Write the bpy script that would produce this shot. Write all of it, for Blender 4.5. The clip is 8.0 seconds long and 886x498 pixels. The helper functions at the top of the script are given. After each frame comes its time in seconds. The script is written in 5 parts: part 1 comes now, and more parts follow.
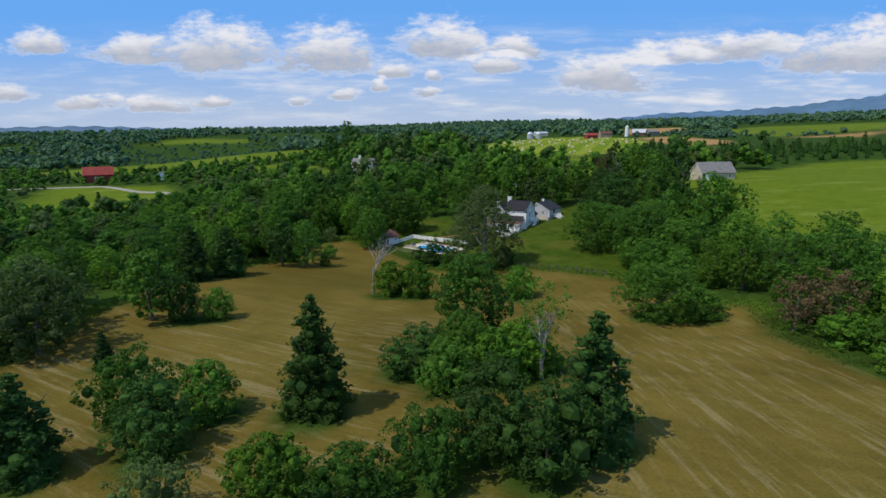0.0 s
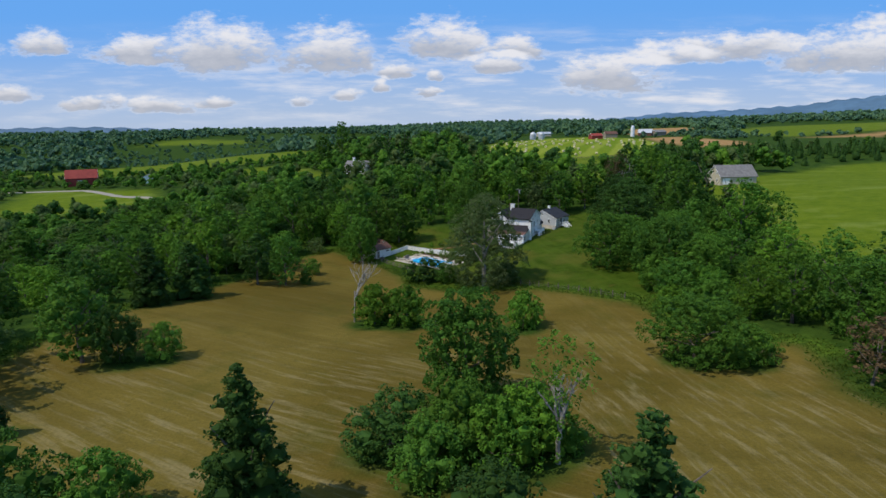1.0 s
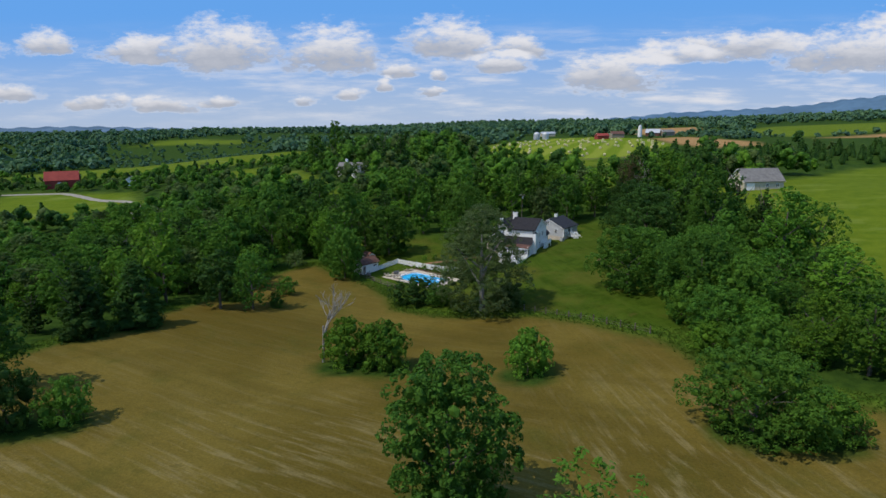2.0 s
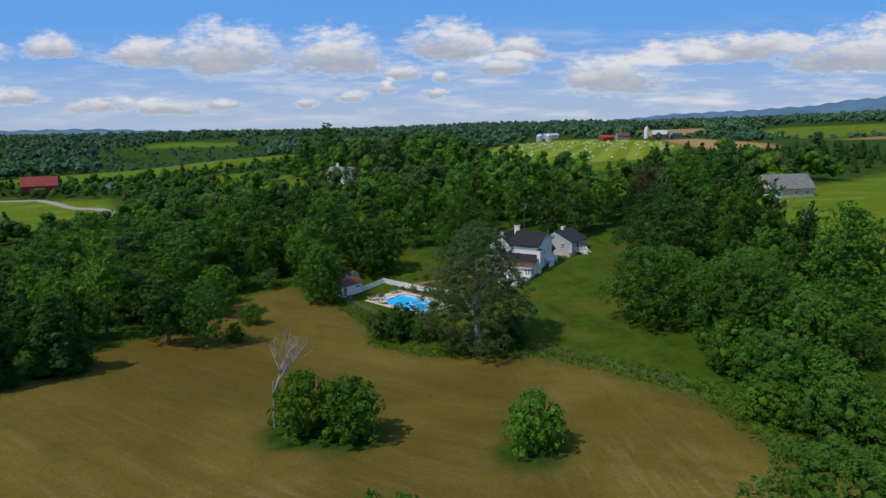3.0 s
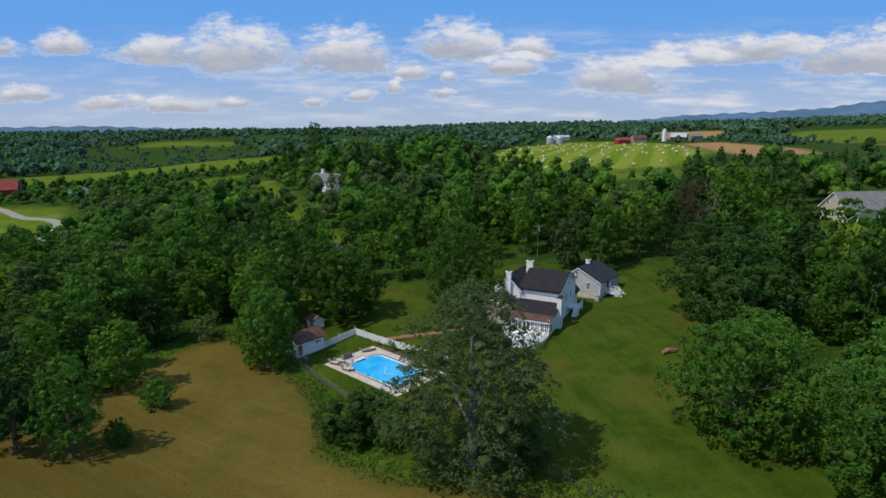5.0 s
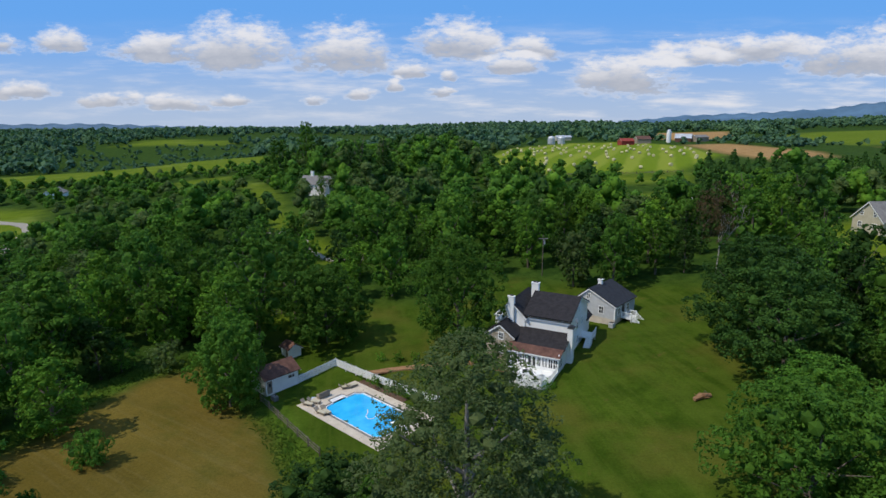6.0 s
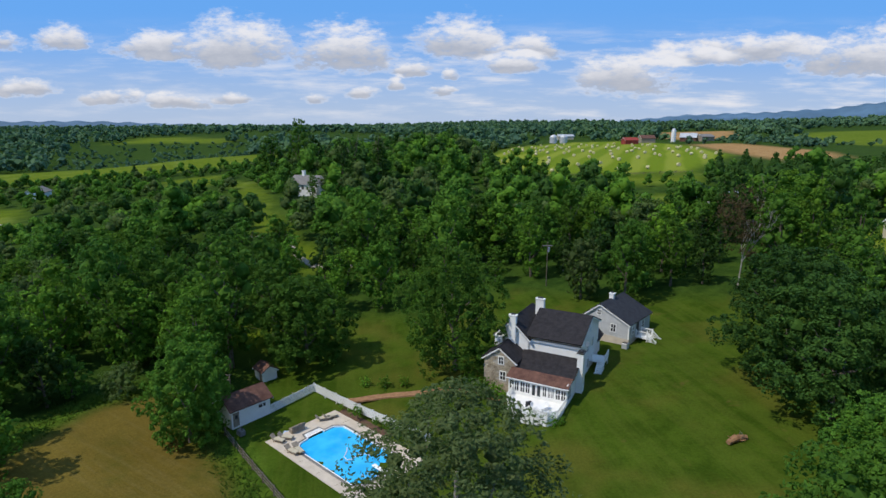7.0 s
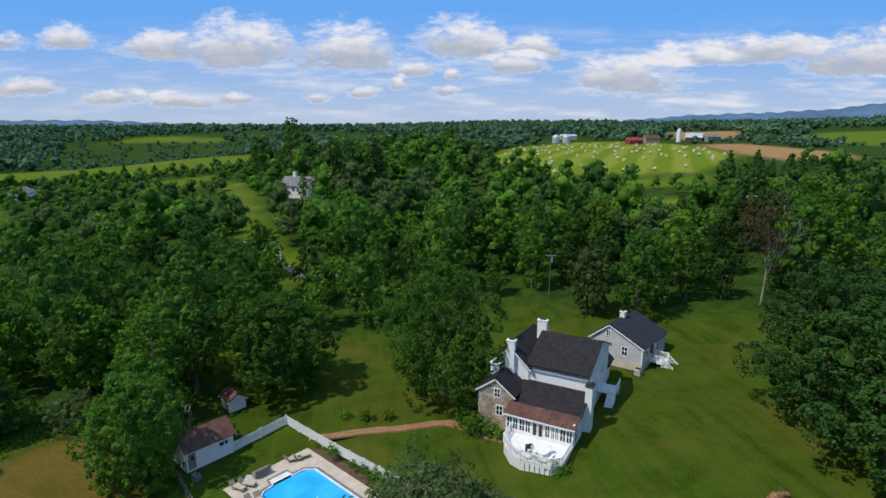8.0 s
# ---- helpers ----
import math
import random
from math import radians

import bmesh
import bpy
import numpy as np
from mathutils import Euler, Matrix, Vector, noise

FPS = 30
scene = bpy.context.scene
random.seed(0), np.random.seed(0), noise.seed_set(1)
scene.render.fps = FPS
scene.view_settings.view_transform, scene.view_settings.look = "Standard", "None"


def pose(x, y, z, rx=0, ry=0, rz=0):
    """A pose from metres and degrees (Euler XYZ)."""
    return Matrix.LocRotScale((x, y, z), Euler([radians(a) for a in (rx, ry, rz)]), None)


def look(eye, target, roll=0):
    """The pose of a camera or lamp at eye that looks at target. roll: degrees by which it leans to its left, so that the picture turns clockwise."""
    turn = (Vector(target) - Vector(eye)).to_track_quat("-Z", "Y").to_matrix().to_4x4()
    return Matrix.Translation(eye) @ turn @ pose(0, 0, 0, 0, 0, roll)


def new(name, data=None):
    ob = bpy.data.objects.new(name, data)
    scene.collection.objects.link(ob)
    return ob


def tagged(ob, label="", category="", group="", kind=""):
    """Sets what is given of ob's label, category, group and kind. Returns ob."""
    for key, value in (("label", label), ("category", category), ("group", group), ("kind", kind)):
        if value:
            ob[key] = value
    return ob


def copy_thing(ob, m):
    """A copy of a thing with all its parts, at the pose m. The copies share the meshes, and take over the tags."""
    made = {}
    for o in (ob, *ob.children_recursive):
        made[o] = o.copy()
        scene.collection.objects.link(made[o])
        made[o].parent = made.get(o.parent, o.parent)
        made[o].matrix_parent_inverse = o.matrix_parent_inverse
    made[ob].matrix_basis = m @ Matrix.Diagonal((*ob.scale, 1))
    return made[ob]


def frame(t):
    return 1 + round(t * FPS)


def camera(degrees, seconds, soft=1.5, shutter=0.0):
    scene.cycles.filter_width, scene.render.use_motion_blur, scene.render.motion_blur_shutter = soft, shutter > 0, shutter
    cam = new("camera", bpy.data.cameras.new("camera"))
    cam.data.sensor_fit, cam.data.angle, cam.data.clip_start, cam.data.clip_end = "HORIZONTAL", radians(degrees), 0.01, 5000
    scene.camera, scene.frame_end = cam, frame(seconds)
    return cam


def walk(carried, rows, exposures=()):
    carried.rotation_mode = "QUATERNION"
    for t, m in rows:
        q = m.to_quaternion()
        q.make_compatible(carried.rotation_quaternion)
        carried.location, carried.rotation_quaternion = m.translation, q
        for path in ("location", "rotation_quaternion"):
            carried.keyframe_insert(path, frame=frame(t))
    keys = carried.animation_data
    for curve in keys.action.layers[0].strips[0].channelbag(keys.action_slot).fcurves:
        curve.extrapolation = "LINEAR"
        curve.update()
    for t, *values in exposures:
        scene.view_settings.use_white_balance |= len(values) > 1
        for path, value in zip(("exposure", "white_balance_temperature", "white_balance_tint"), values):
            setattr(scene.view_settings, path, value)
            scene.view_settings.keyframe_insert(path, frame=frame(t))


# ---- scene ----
cam = camera(76.7, 8.0)
PATH = [
    (0, (-0.011, -0.019, 40.677), (-0.009, 1.936, 40.252), -0.6),
    (0.5, (0.866, 8.124, 40.761), (0.862, 10.078, 40.336), -0.6),
    (1, (1.652, 16.44, 40.795), (1.647, 18.395, 40.371), -0.7),
    (1.5, (2.717, 25.338, 40.796), (2.707, 27.293, 40.374), -0.8),
    (1.7, (3.201, 28.951, 40.766), (3.189, 30.905, 40.341), -0.7),
    (2.8, (5.837, 48.564, 40.85), (5.813, 50.519, 40.429), -0.8),
    (3, (6.271, 51.965, 40.883), (6.246, 53.92, 40.464), -0.8),
    (3.5, (7.258, 60.182, 41.153), (7.23, 62.138, 40.734), -0.8),
    (4, (8.045, 68.456, 41.352), (8.015, 70.411, 40.931), -0.6),
    (4.5, (8.571, 76.729, 41.529), (8.531, 78.684, 41.107), -0.5),
    (4.7, (8.724, 79.82, 41.579), (8.678, 81.774, 41.158), -0.5),
    (5.8, (9.429, 95.05, 42.202), (9.385, 97.005, 41.783), -0.1),
    (6, (9.56, 97.46, 42.22), (9.515, 99.414, 41.797), -0.1),
    (6.5, (9.9, 102.757, 42.007), (9.852, 104.71, 41.581), 0.1),
    (7, (10.391, 107.771, 41.78), (10.344, 109.724, 41.353), 0.1),
    (7.5, (11.012, 112.676, 41.614), (10.961, 114.629, 41.186), 0.2),
    (8, (11.72, 117.293, 41.58), (11.666, 119.246, 41.152), 0.2),
]
walk(cam, [(t, look(eye, target, roll)) for t, eye, target, roll in PATH],
     [(0, -0.05), (1.5, -0.1), (3.0, -0.2), (4.5, -0.2), (6.0, -0.1), (8, -0.04)])

# ---- sun and sky ----
SUN_AZ, SUN_EL = radians(245), radians(55)
sun_dir = Vector((math.sin(SUN_AZ) * math.cos(SUN_EL), math.cos(SUN_AZ) * math.cos(SUN_EL), math.sin(SUN_EL)))
sun = new("sun", bpy.data.lights.new("sun", "SUN"))
sun.data.energy, sun.data.angle, sun.data.color = 3.5, radians(0.6), (1.0, 0.92, 0.79)
sun.matrix_world = look(sun_dir * 300, (0, 0, 0))


class Graph:
    """A small writer of node trees."""

    def __init__(self, tree):
        self.t = tree

    def node(self, kind):
        return self.t.nodes.new(kind)

    def put(self, n, key, v):
        if isinstance(v, bpy.types.NodeSocket):
            self.t.links.new(v, n.inputs[key])
        else:
            n.inputs[key].default_value = v

    def math(self, op, a, b=0.0, c=0.0, clamp=False):
        n = self.node("ShaderNodeMath")
        n.operation, n.use_clamp = op, clamp
        for i, v in enumerate((a, b, c)):
            self.put(n, i, v)
        return n.outputs[0]

    def mix(self, f, a, b, blend="MIX"):
        n = self.node("ShaderNodeMix")
        n.data_type, n.blend_type = "RGBA", blend
        self.put(n, 0, f)
        for k, v in ((6, a), (7, b)):
            self.put(n, k, v if isinstance(v, bpy.types.NodeSocket) else (*v[:3], 1.0))
        return n.outputs[2]

    def smooth(self, v, lo, hi, a=0.0, b=1.0):
        n = self.node("ShaderNodeMapRange")
        n.interpolation_type = "SMOOTHSTEP"
        for i, x in enumerate((v, lo, hi, a, b)):
            self.put(n, i, x)
        return n.outputs[0]

    def noise(self, vec, scale, detail=3.0, rough=0.55, out=0):
        n = self.node("ShaderNodeTexNoise")
        if vec is not None:
            self.put(n, "Vector", vec)
        n.inputs["Scale"].default_value, n.inputs["Detail"].default_value, n.inputs["Roughness"].default_value = scale, detail, rough
        return n.outputs[out]

    def scaled(self, vec, s, turn=0.0):
        if turn:
            r = self.node("ShaderNodeMapping")
            self.put(r, "Vector", vec)
            r.inputs["Rotation"].default_value = (0, 0, turn)
            vec = r.outputs[0]
        n = self.node("ShaderNodeMapping")
        self.put(n, "Vector", vec)
        n.inputs["Scale"].default_value = s
        return n.outputs[0]


world = bpy.data.worlds.new("sky")
scene.world = world
world.use_nodes = True
world.node_tree.nodes.clear()
g = Graph(world.node_tree)
sky = g.node("ShaderNodeTexSky")
sky.sky_type = "NISHITA"
sky.sun_disc, sky.sun_elevation, sky.sun_rotation = False, SUN_EL, SUN_AZ
sky.air_density, sky.dust_density, sky.ozone_density = 1.0, 0.6, 2.0
coords = g.node("ShaderNodeTexCoord").outputs["Generated"]
sep = g.node("ShaderNodeSeparateXYZ")
g.put(sep, 0, coords)
ahead = g.math("MAXIMUM", g.math("ABSOLUTE", sep.outputs[1]), 0.12)
U, W = g.math("DIVIDE", sep.outputs[0], ahead), g.math("DIVIDE", sep.outputs[2], ahead)
uw = g.node("ShaderNodeCombineXYZ")
g.put(uw, 0, U), g.put(uw, 1, g.math("MULTIPLY", W, 2.4))
warp = g.math("SUBTRACT", g.noise(uw.outputs[0], 7.0, 4.0, 0.6), 0.5)
warp2 = g.math("SUBTRACT", g.noise(g.scaled(uw.outputs[0], (1.0, 1.0, 1.0), 1.1), 9.0, 4.0, 0.6), 0.5)
U0, W0 = U, W
U, W = g.math("ADD", U, g.math("MULTIPLY", warp, 0.085)), g.math("ADD", W, g.math("MULTIPLY", warp2, 0.03))
billow = g.noise(uw.outputs[0], 16.0, 6.0, 0.62)
puff = g.noise(uw.outputs[0], 42.0, 5.0, 0.6)
lump = g.math("ADD", g.math("MULTIPLY", g.math("SUBTRACT", billow, 0.5), 2.2), g.math("MULTIPLY", g.math("SUBTRACT", puff, 0.5), 1.5))
# cumulus: tangent of azimuth, tangent of height of the flat base, half width, height
CLOUDS = [(-0.511, 0.124, 0.1, 0.039), (-0.381, 0.119, 0.122, 0.07), (-0.192, 0.113, 0.105, 0.065), (0.009, 0.129, 0.102, 0.057), (0.117, 0.121, 0.062, 0.04), (0.088, 0.097, 0.068, 0.028), (-0.083, 0.092, 0.042, 0.025),
          (-0.682, 0.139, 0.065, 0.034), (-0.163, 0.052, 0.03, 0.021), (-0.107, 0.064, 0.022, 0.021), (-0.011, 0.085, 0.021, 0.013), (0.284, 0.073, 0.108, 0.06), (0.351, 0.107, 0.13, 0.026), (0.491, 0.118, 0.2, 0.039),
          (0.689, 0.103, 0.141, 0.063), (0.8, 0.116, 0.189, 0.071), (-0.756, 0.057, 0.08, 0.025), (-0.599, 0.043, 0.069, 0.023), (-0.494, 0.039, 0.065, 0.023), (-0.397, 0.044, 0.043, 0.02), (-0.24, 0.042, 0.035, 0.016),
          (-0.026, 0.058, 0.032, 0.013), (-0.825, 0.135, 0.089, 0.025), (1.25, 0.1, 0.3, 0.082), (-1.3, 0.1, 0.3, 0.074)]
dens, tone = None, None
for cu, cw, ru, rh in CLOUDS:
    du = g.math("DIVIDE", g.math("SUBTRACT", U, cu), ru)
    up = g.math("SUBTRACT", W, cw)
    above = g.math("DIVIDE", g.math("MAXIMUM", up, 0.0), rh)
    below = g.math("DIVIDE", g.math("MINIMUM", up, 0.0), rh * 0.42)
    e = g.math("SUBTRACT", 1.0, g.math("ADD", g.math("MULTIPLY", du, du), g.math("ADD", g.math("MULTIPLY", above, above), g.math("MULTIPLY", below, below))))
    tn = g.math("MULTIPLY", g.math("DIVIDE", up, rh), g.smooth(e, -0.6, 0.2))
    dens = e if dens is None else g.math("MAXIMUM", dens, e)
    tone = tn if tone is None else g.math("MAXIMUM", tone, tn)
thin = g.noise(g.scaled(uw.outputs[0], (1.0, 3.0, 1.0)), 5.0, 6.0, 0.62)
body = g.smooth(g.math("ADD", g.math("MAXIMUM", dens, -2.5), lump), -0.1, 0.95)
U, W = U0, W0
veil = g.math("MULTIPLY", g.smooth(thin, 0.44, 0.70), g.math("MULTIPLY", g.smooth(W, 0.0, 0.03), g.smooth(W, 0.19, 0.09)))
veil = g.math("MULTIPLY", veil, g.smooth(U, -1.0, 0.4, 0.35, 0.9))
cover = g.math("MAXIMUM", body, veil, clamp=True)
lit = g.smooth(g.math("ADD", tone, g.math("MULTIPLY", lump, 0.22)), -0.15, 0.65)
lit = g.math("MAXIMUM", lit, g.smooth(body, 0.8, 0.25))
cloud = g.mix(lit, (4.6, 4.9, 5.7), (9.2, 9.1, 9.4))
blue = g.mix(g.smooth(W, -0.02, 0.20), (4.9, 6.1, 8.2), (1.45, 4.3, 9.8))
paint = g.mix(0.94, sky.outputs[0], blue)
high = g.smooth(g.noise(coords, 3.2, 5.0, 0.6), 0.42, 0.62, 0.0, 0.85)
high = g.math("MULTIPLY", high, g.smooth(sep.outputs[2], 0.22, 0.42))
paint = g.mix(high, paint, (5.6, 5.5, 5.5))
both = g.mix(g.math("MULTIPLY", cover, 0.93), paint, cloud)
bg = g.node("ShaderNodeBackground")
g.put(bg, 0, both), g.put(bg, 1, 0.095)
out = g.node("ShaderNodeOutputWorld")
g.put(out, 0, bg.outputs[0])


# ---- materials ----
def material(name, rough=0.8, metal=0.0):
    m = bpy.data.materials.new(name)
    m.use_nodes = True
    gr = Graph(m.node_tree)
    bsdf = m.node_tree.nodes["Principled BSDF"]
    bsdf.inputs["Roughness"].default_value, bsdf.inputs["Metallic"].default_value = rough, metal
    bsdf.inputs["Specular IOR Level"].default_value = 0.3
    return m, gr, bsdf


def bump(gr, bsdf, height, strength=0.3, dist=0.02):
    n = gr.node("ShaderNodeBump")
    n.inputs["Strength"].default_value, n.inputs["Distance"].default_value = strength, dist
    gr.put(n, "Height", height)
    gr.put(bsdf, "Normal", n.outputs[0])


def plain(name, a, b, scale=3.0, rough=0.8, metal=0.0, relief=0.2, fine=40.0):
    """A surface with broad stains and fine grain between two colours."""
    m, gr, bsdf = material(name, rough, metal)
    v = gr.node("ShaderNodeTexCoord").outputs["Object"]
    f = gr.math("ADD", gr.math("MULTIPLY", gr.noise(v, scale, 5.0, 0.6), 0.7), gr.math("MULTIPLY", gr.noise(v, fine, 2.0), 0.3))
    gr.put(bsdf, "Base Color", gr.mix(gr.smooth(f, 0.3, 0.7), a, b))
    if relief:
        bump(gr, bsdf, gr.noise(v, fine, 3.0), relief, 0.02)
    return m


def leaf_material(name, dark, light, warm, through_light=0.35):
    m, gr, bsdf = material(name, 0.75)
    bsdf.inputs["Specular IOR Level"].default_value = 0.12
    rnd = gr.node("ShaderNodeObjectInfo").outputs["Random"]
    isl = gr.node("ShaderNodeNewGeometry").outputs["Random Per Island"]
    col = gr.mix(gr.smooth(isl, 0.0, 1.0), dark, light)
    col = gr.mix(gr.math("MULTIPLY", rnd, 0.8), col, warm)
    v = gr.node("ShaderNodeTexCoord").outputs["Object"]
    col = gr.mix(gr.smooth(gr.noise(v, 0.9, 2.0), 0.42, 0.7, 0.0, 0.6), col, dark)
    col = gr.mix(gr.smooth(gr.noise(v, 0.3, 2.0), 0.35, 0.65, 0.0, 0.35), col, warm)
    # no two trees of quite the same depth of green
    tone = gr.smooth(gr.math("FRACT", gr.math("MULTIPLY", rnd, 7.31)), 0.0, 1.0, 0.68, 1.25)
    grey = gr.node("ShaderNodeCombineColor")
    for k in range(3):
        gr.put(grey, k, tone)
    col = gr.mix(1.0, col, grey.outputs[0], "MULTIPLY")
    gr.put(bsdf, "Base Color", col)
    tr = gr.node("ShaderNodeBsdfTranslucent")
    gr.put(tr, 0, gr.mix(0.5, col, (0.12, 0.28, 0.03)))
    ms = gr.node("ShaderNodeMixShader")
    gr.put(ms, 0, through_light), gr.put(ms, 1, bsdf.outputs[0]), gr.put(ms, 2, tr.outputs[0])
    gr.put(m.node_tree.nodes["Material Output"], 0, ms.outputs[0])
    return m


M_leaf = leaf_material("leaf", (0.023, 0.078, 0.013), (0.084, 0.211, 0.027), (0.098, 0.204, 0.020))
M_leaf_bright = leaf_material("leaf_bright", (0.035, 0.111, 0.013), (0.111, 0.266, 0.028), (0.132, 0.251, 0.019))
M_leaf_olive = leaf_material("leaf_olive", (0.044, 0.081, 0.023), (0.100, 0.153, 0.048), (0.096, 0.139, 0.038))
M_leaf_silver = leaf_material("leaf_silver", (0.068, 0.107, 0.035), (0.152, 0.204, 0.079), (0.135, 0.182, 0.062))
M_leaf_dark = leaf_material("leaf_dark", (0.014, 0.046, 0.013), (0.045, 0.111, 0.019), (0.044, 0.095, 0.014), 0.25)
# leaves of the horizon woods: distance haze put into a paler, bluer colour
M_leaf_far = leaf_material("leaf_far_hazed", (0.055, 0.122, 0.060), (0.101, 0.183, 0.085), (0.103, 0.174, 0.075), 0.2)
M_leaf_russet = leaf_material("leaf_russet", (0.07, 0.05, 0.025), (0.14, 0.09, 0.045), (0.12, 0.08, 0.04), 0.2)
M_bark = plain("bark", (0.07, 0.055, 0.042), (0.19, 0.165, 0.135), 2.0, 0.95, relief=0.6, fine=18)
M_dead = plain("dead_wood", (0.20, 0.18, 0.16), (0.36, 0.34, 0.31), 2.0, 0.95, relief=0.5, fine=18)
M_white = plain("white_paint", (0.78, 0.78, 0.76), (0.86, 0.86, 0.84), 1.4, 0.6, relief=0.1)
M_grey = plain("grey_siding", (0.43, 0.44, 0.45), (0.52, 0.53, 0.54), 1.4, 0.7, relief=0.1)
M_shingle = plain("dark_shingle", (0.012, 0.011, 0.013), (0.030, 0.027, 0.030), 1.6, 0.85, relief=0.6, fine=14)
M_shingle_blue = plain("slate_blue_shingle", (0.016, 0.019, 0.027), (0.034, 0.038, 0.048), 1.6, 0.85, relief=0.6, fine=14)
M_redroof = plain("weathered_red_metal", (0.07, 0.032, 0.024), (0.17, 0.085, 0.06), 1.1, 0.75, relief=0.3)
M_concrete = plain("pale_concrete", (0.44, 0.38, 0.31), (0.60, 0.53, 0.44), 0.7, 0.9, relief=0.25)
M_stone = plain("field_stone", (0.22, 0.18, 0.125), (0.50, 0.43, 0.33), 1.5, 0.95, relief=0.6, fine=6)
M_mortar = plain("mortar", (0.36, 0.33, 0.28), (0.46, 0.42, 0.36), 2, 0.95)
M_wood = plain("weathered_wood", (0.20, 0.16, 0.12), (0.34, 0.29, 0.23), 2, 0.9, relief=0.4)
M_dark = plain("dark_iron", (0.02, 0.02, 0.022), (0.05, 0.05, 0.05), 3, 0.6)
M_path = plain("brick_path", (0.20, 0.10, 0.05), (0.33, 0.19, 0.10), 2, 0.95, relief=0.4, fine=9)
M_mulch = plain("brown_mulch", (0.07, 0.04, 0.025), (0.15, 0.09, 0.06), 2, 0.95, relief=0.6, fine=12)
M_red = plain("red_barn_paint", (0.20, 0.03, 0.025), (0.32, 0.055, 0.04), 0.4, 0.8)
M_tin = plain("grey_tin", (0.40, 0.42, 0.45), (0.58, 0.60, 0.62), 0.6, 0.45, 0.3)
M_hay = plain("pale_hay", (0.42, 0.38, 0.20), (0.60, 0.55, 0.33), 1.5, 0.95)
M_tan = plain("tan_siding", (0.42, 0.38, 0.28), (0.52, 0.47, 0.36), 1.0, 0.8)
M_greyroof = plain("grey_shingle", (0.13, 0.125, 0.12), (0.23, 0.22, 0.21), 1.0, 0.9, relief=0.5, fine=9)
M_gravel = plain("gravel_drive", (0.22, 0.20, 0.16), (0.34, 0.31, 0.26), 1.5, 0.95, relief=0.4, fine=6)


def glass_material():
    m, gr, bsdf = material("window_glass", 0.08)
    bsdf.inputs["Base Color"].default_value = (0.015, 0.018, 0.022, 1)
    bsdf.inputs["Specular IOR Level"].default_value = 0.6
    return m


def water_material():
    m, gr, bsdf = material("pool_water", 0.04)
    v = gr.node("ShaderNodeTexCoord").outputs["Object"]
    f = gr.smooth(gr.noise(v, 0.35, 4.0), 0.35, 0.7)
    gr.put(bsdf, "Base Color", gr.mix(f, (0.02, 0.40, 0.82), (0.05, 0.52, 0.88)))
    bump(gr, bsdf, gr.noise(v, 3.0, 3.0), 0.08, 0.05)
    return m


M_glass, M_water = glass_material(), water_material()


# ---- mesh helpers ----
def mesh_object(name, mesh, mat, parent=None, label=""):
    ob = new(name, mesh)
    if mat is not None and not mesh.materials:
        mesh.materials.append(mat)
    if parent is not None:
        ob.parent = parent
    return tagged(ob, label)


def part(name, bm, mat, parent, label=""):
    """Links a bmesh as one mesh object under a thing or a part."""
    me = bpy.data.meshes.new(name)
    bm.to_mesh(me)
    bm.free()
    return mesh_object(name, me, mat, parent, label)


def thing(name, m, label, category, group="", kind=""):
    ob = new(name)
    ob.matrix_basis = m
    return tagged(ob, label, category, group, kind)


def box(x0, x1, y0, y1, z0, z1, bevel=0.0, bm=None):
    bm = bm or bmesh.new()
    r = bmesh.ops.create_cube(bm, size=1.0)
    for v in r["verts"]:
        v.co = Vector((x0 + (v.co.x + 0.5) * (x1 - x0), y0 + (v.co.y + 0.5) * (y1 - y0), z0 + (v.co.z + 0.5) * (z1 - z0)))
    if bevel:
        es = list({e for v in r["verts"] for e in v.link_edges})
        bmesh.ops.bevel(bm, geom=es, offset=bevel, segments=1, affect="EDGES")
    return bm


def prism(profile, axis, lo, hi, bm=None):
    """A closed outline of (a, z) pushed along an axis: 'y' takes a as x, 'x' takes a as y."""
    bm = bm or bmesh.new()
    put = (lambda a, z, s: (a, s, z)) if axis == "y" else (lambda a, z, s: (s, a, z))
    ends = [[bm.verts.new(put(a, z, s)) for a, z in profile] for s in (lo, hi)]
    n = len(profile)
    bm.faces.new(ends[0]), bm.faces.new(ends[1][::-1])
    for i in range(n):
        bm.faces.new((ends[0][i], ends[1][i], ends[1][(i + 1) % n], ends[0][(i + 1) % n]))
    bmesh.ops.recalc_face_normals(bm, faces=bm.faces)
    return bm


def slab(a, z, b, w, thick, axis, lo, hi, bm=None):
    """A roof slope from (a, z) down to (b, w), thick metres above that line."""
    d = Vector((b - a, w - z)).normalized()
    nx, nz = (-d.y, d.x) if d.x > 0 else (d.y, -d.x)
    return prism([(a, z), (b, w), (b + nx * thick, w + nz * thick), (a + nx * thick, z + nz * thick)], axis, lo, hi, bm)


def tube(points, radii, sides=7, bm=None):
    """A tapered tube through points."""
    bm = bm or bmesh.new()
    rings = []
    for i, p in enumerate(points):
        p = Vector(p)
        d = (Vector(points[min(i + 1, len(points) - 1)]) - Vector(points[max(i - 1, 0)])).normalized()
        q = d.to_track_quat("Z", "Y")
        rings.append([bm.verts.new(p + q @ Vector((radii[i] * math.cos(k * math.tau / sides), radii[i] * math.sin(k * math.tau / sides), 0))) for k in range(sides)])
    for a, b in zip(rings, rings[1:]):
        for k in range(sides):
            bm.faces.new((a[k], a[(k + 1) % sides], b[(k + 1) % sides], b[k]))
    bm.faces.new(rings[0][::-1]), bm.faces.new(rings[-1])
    return bm


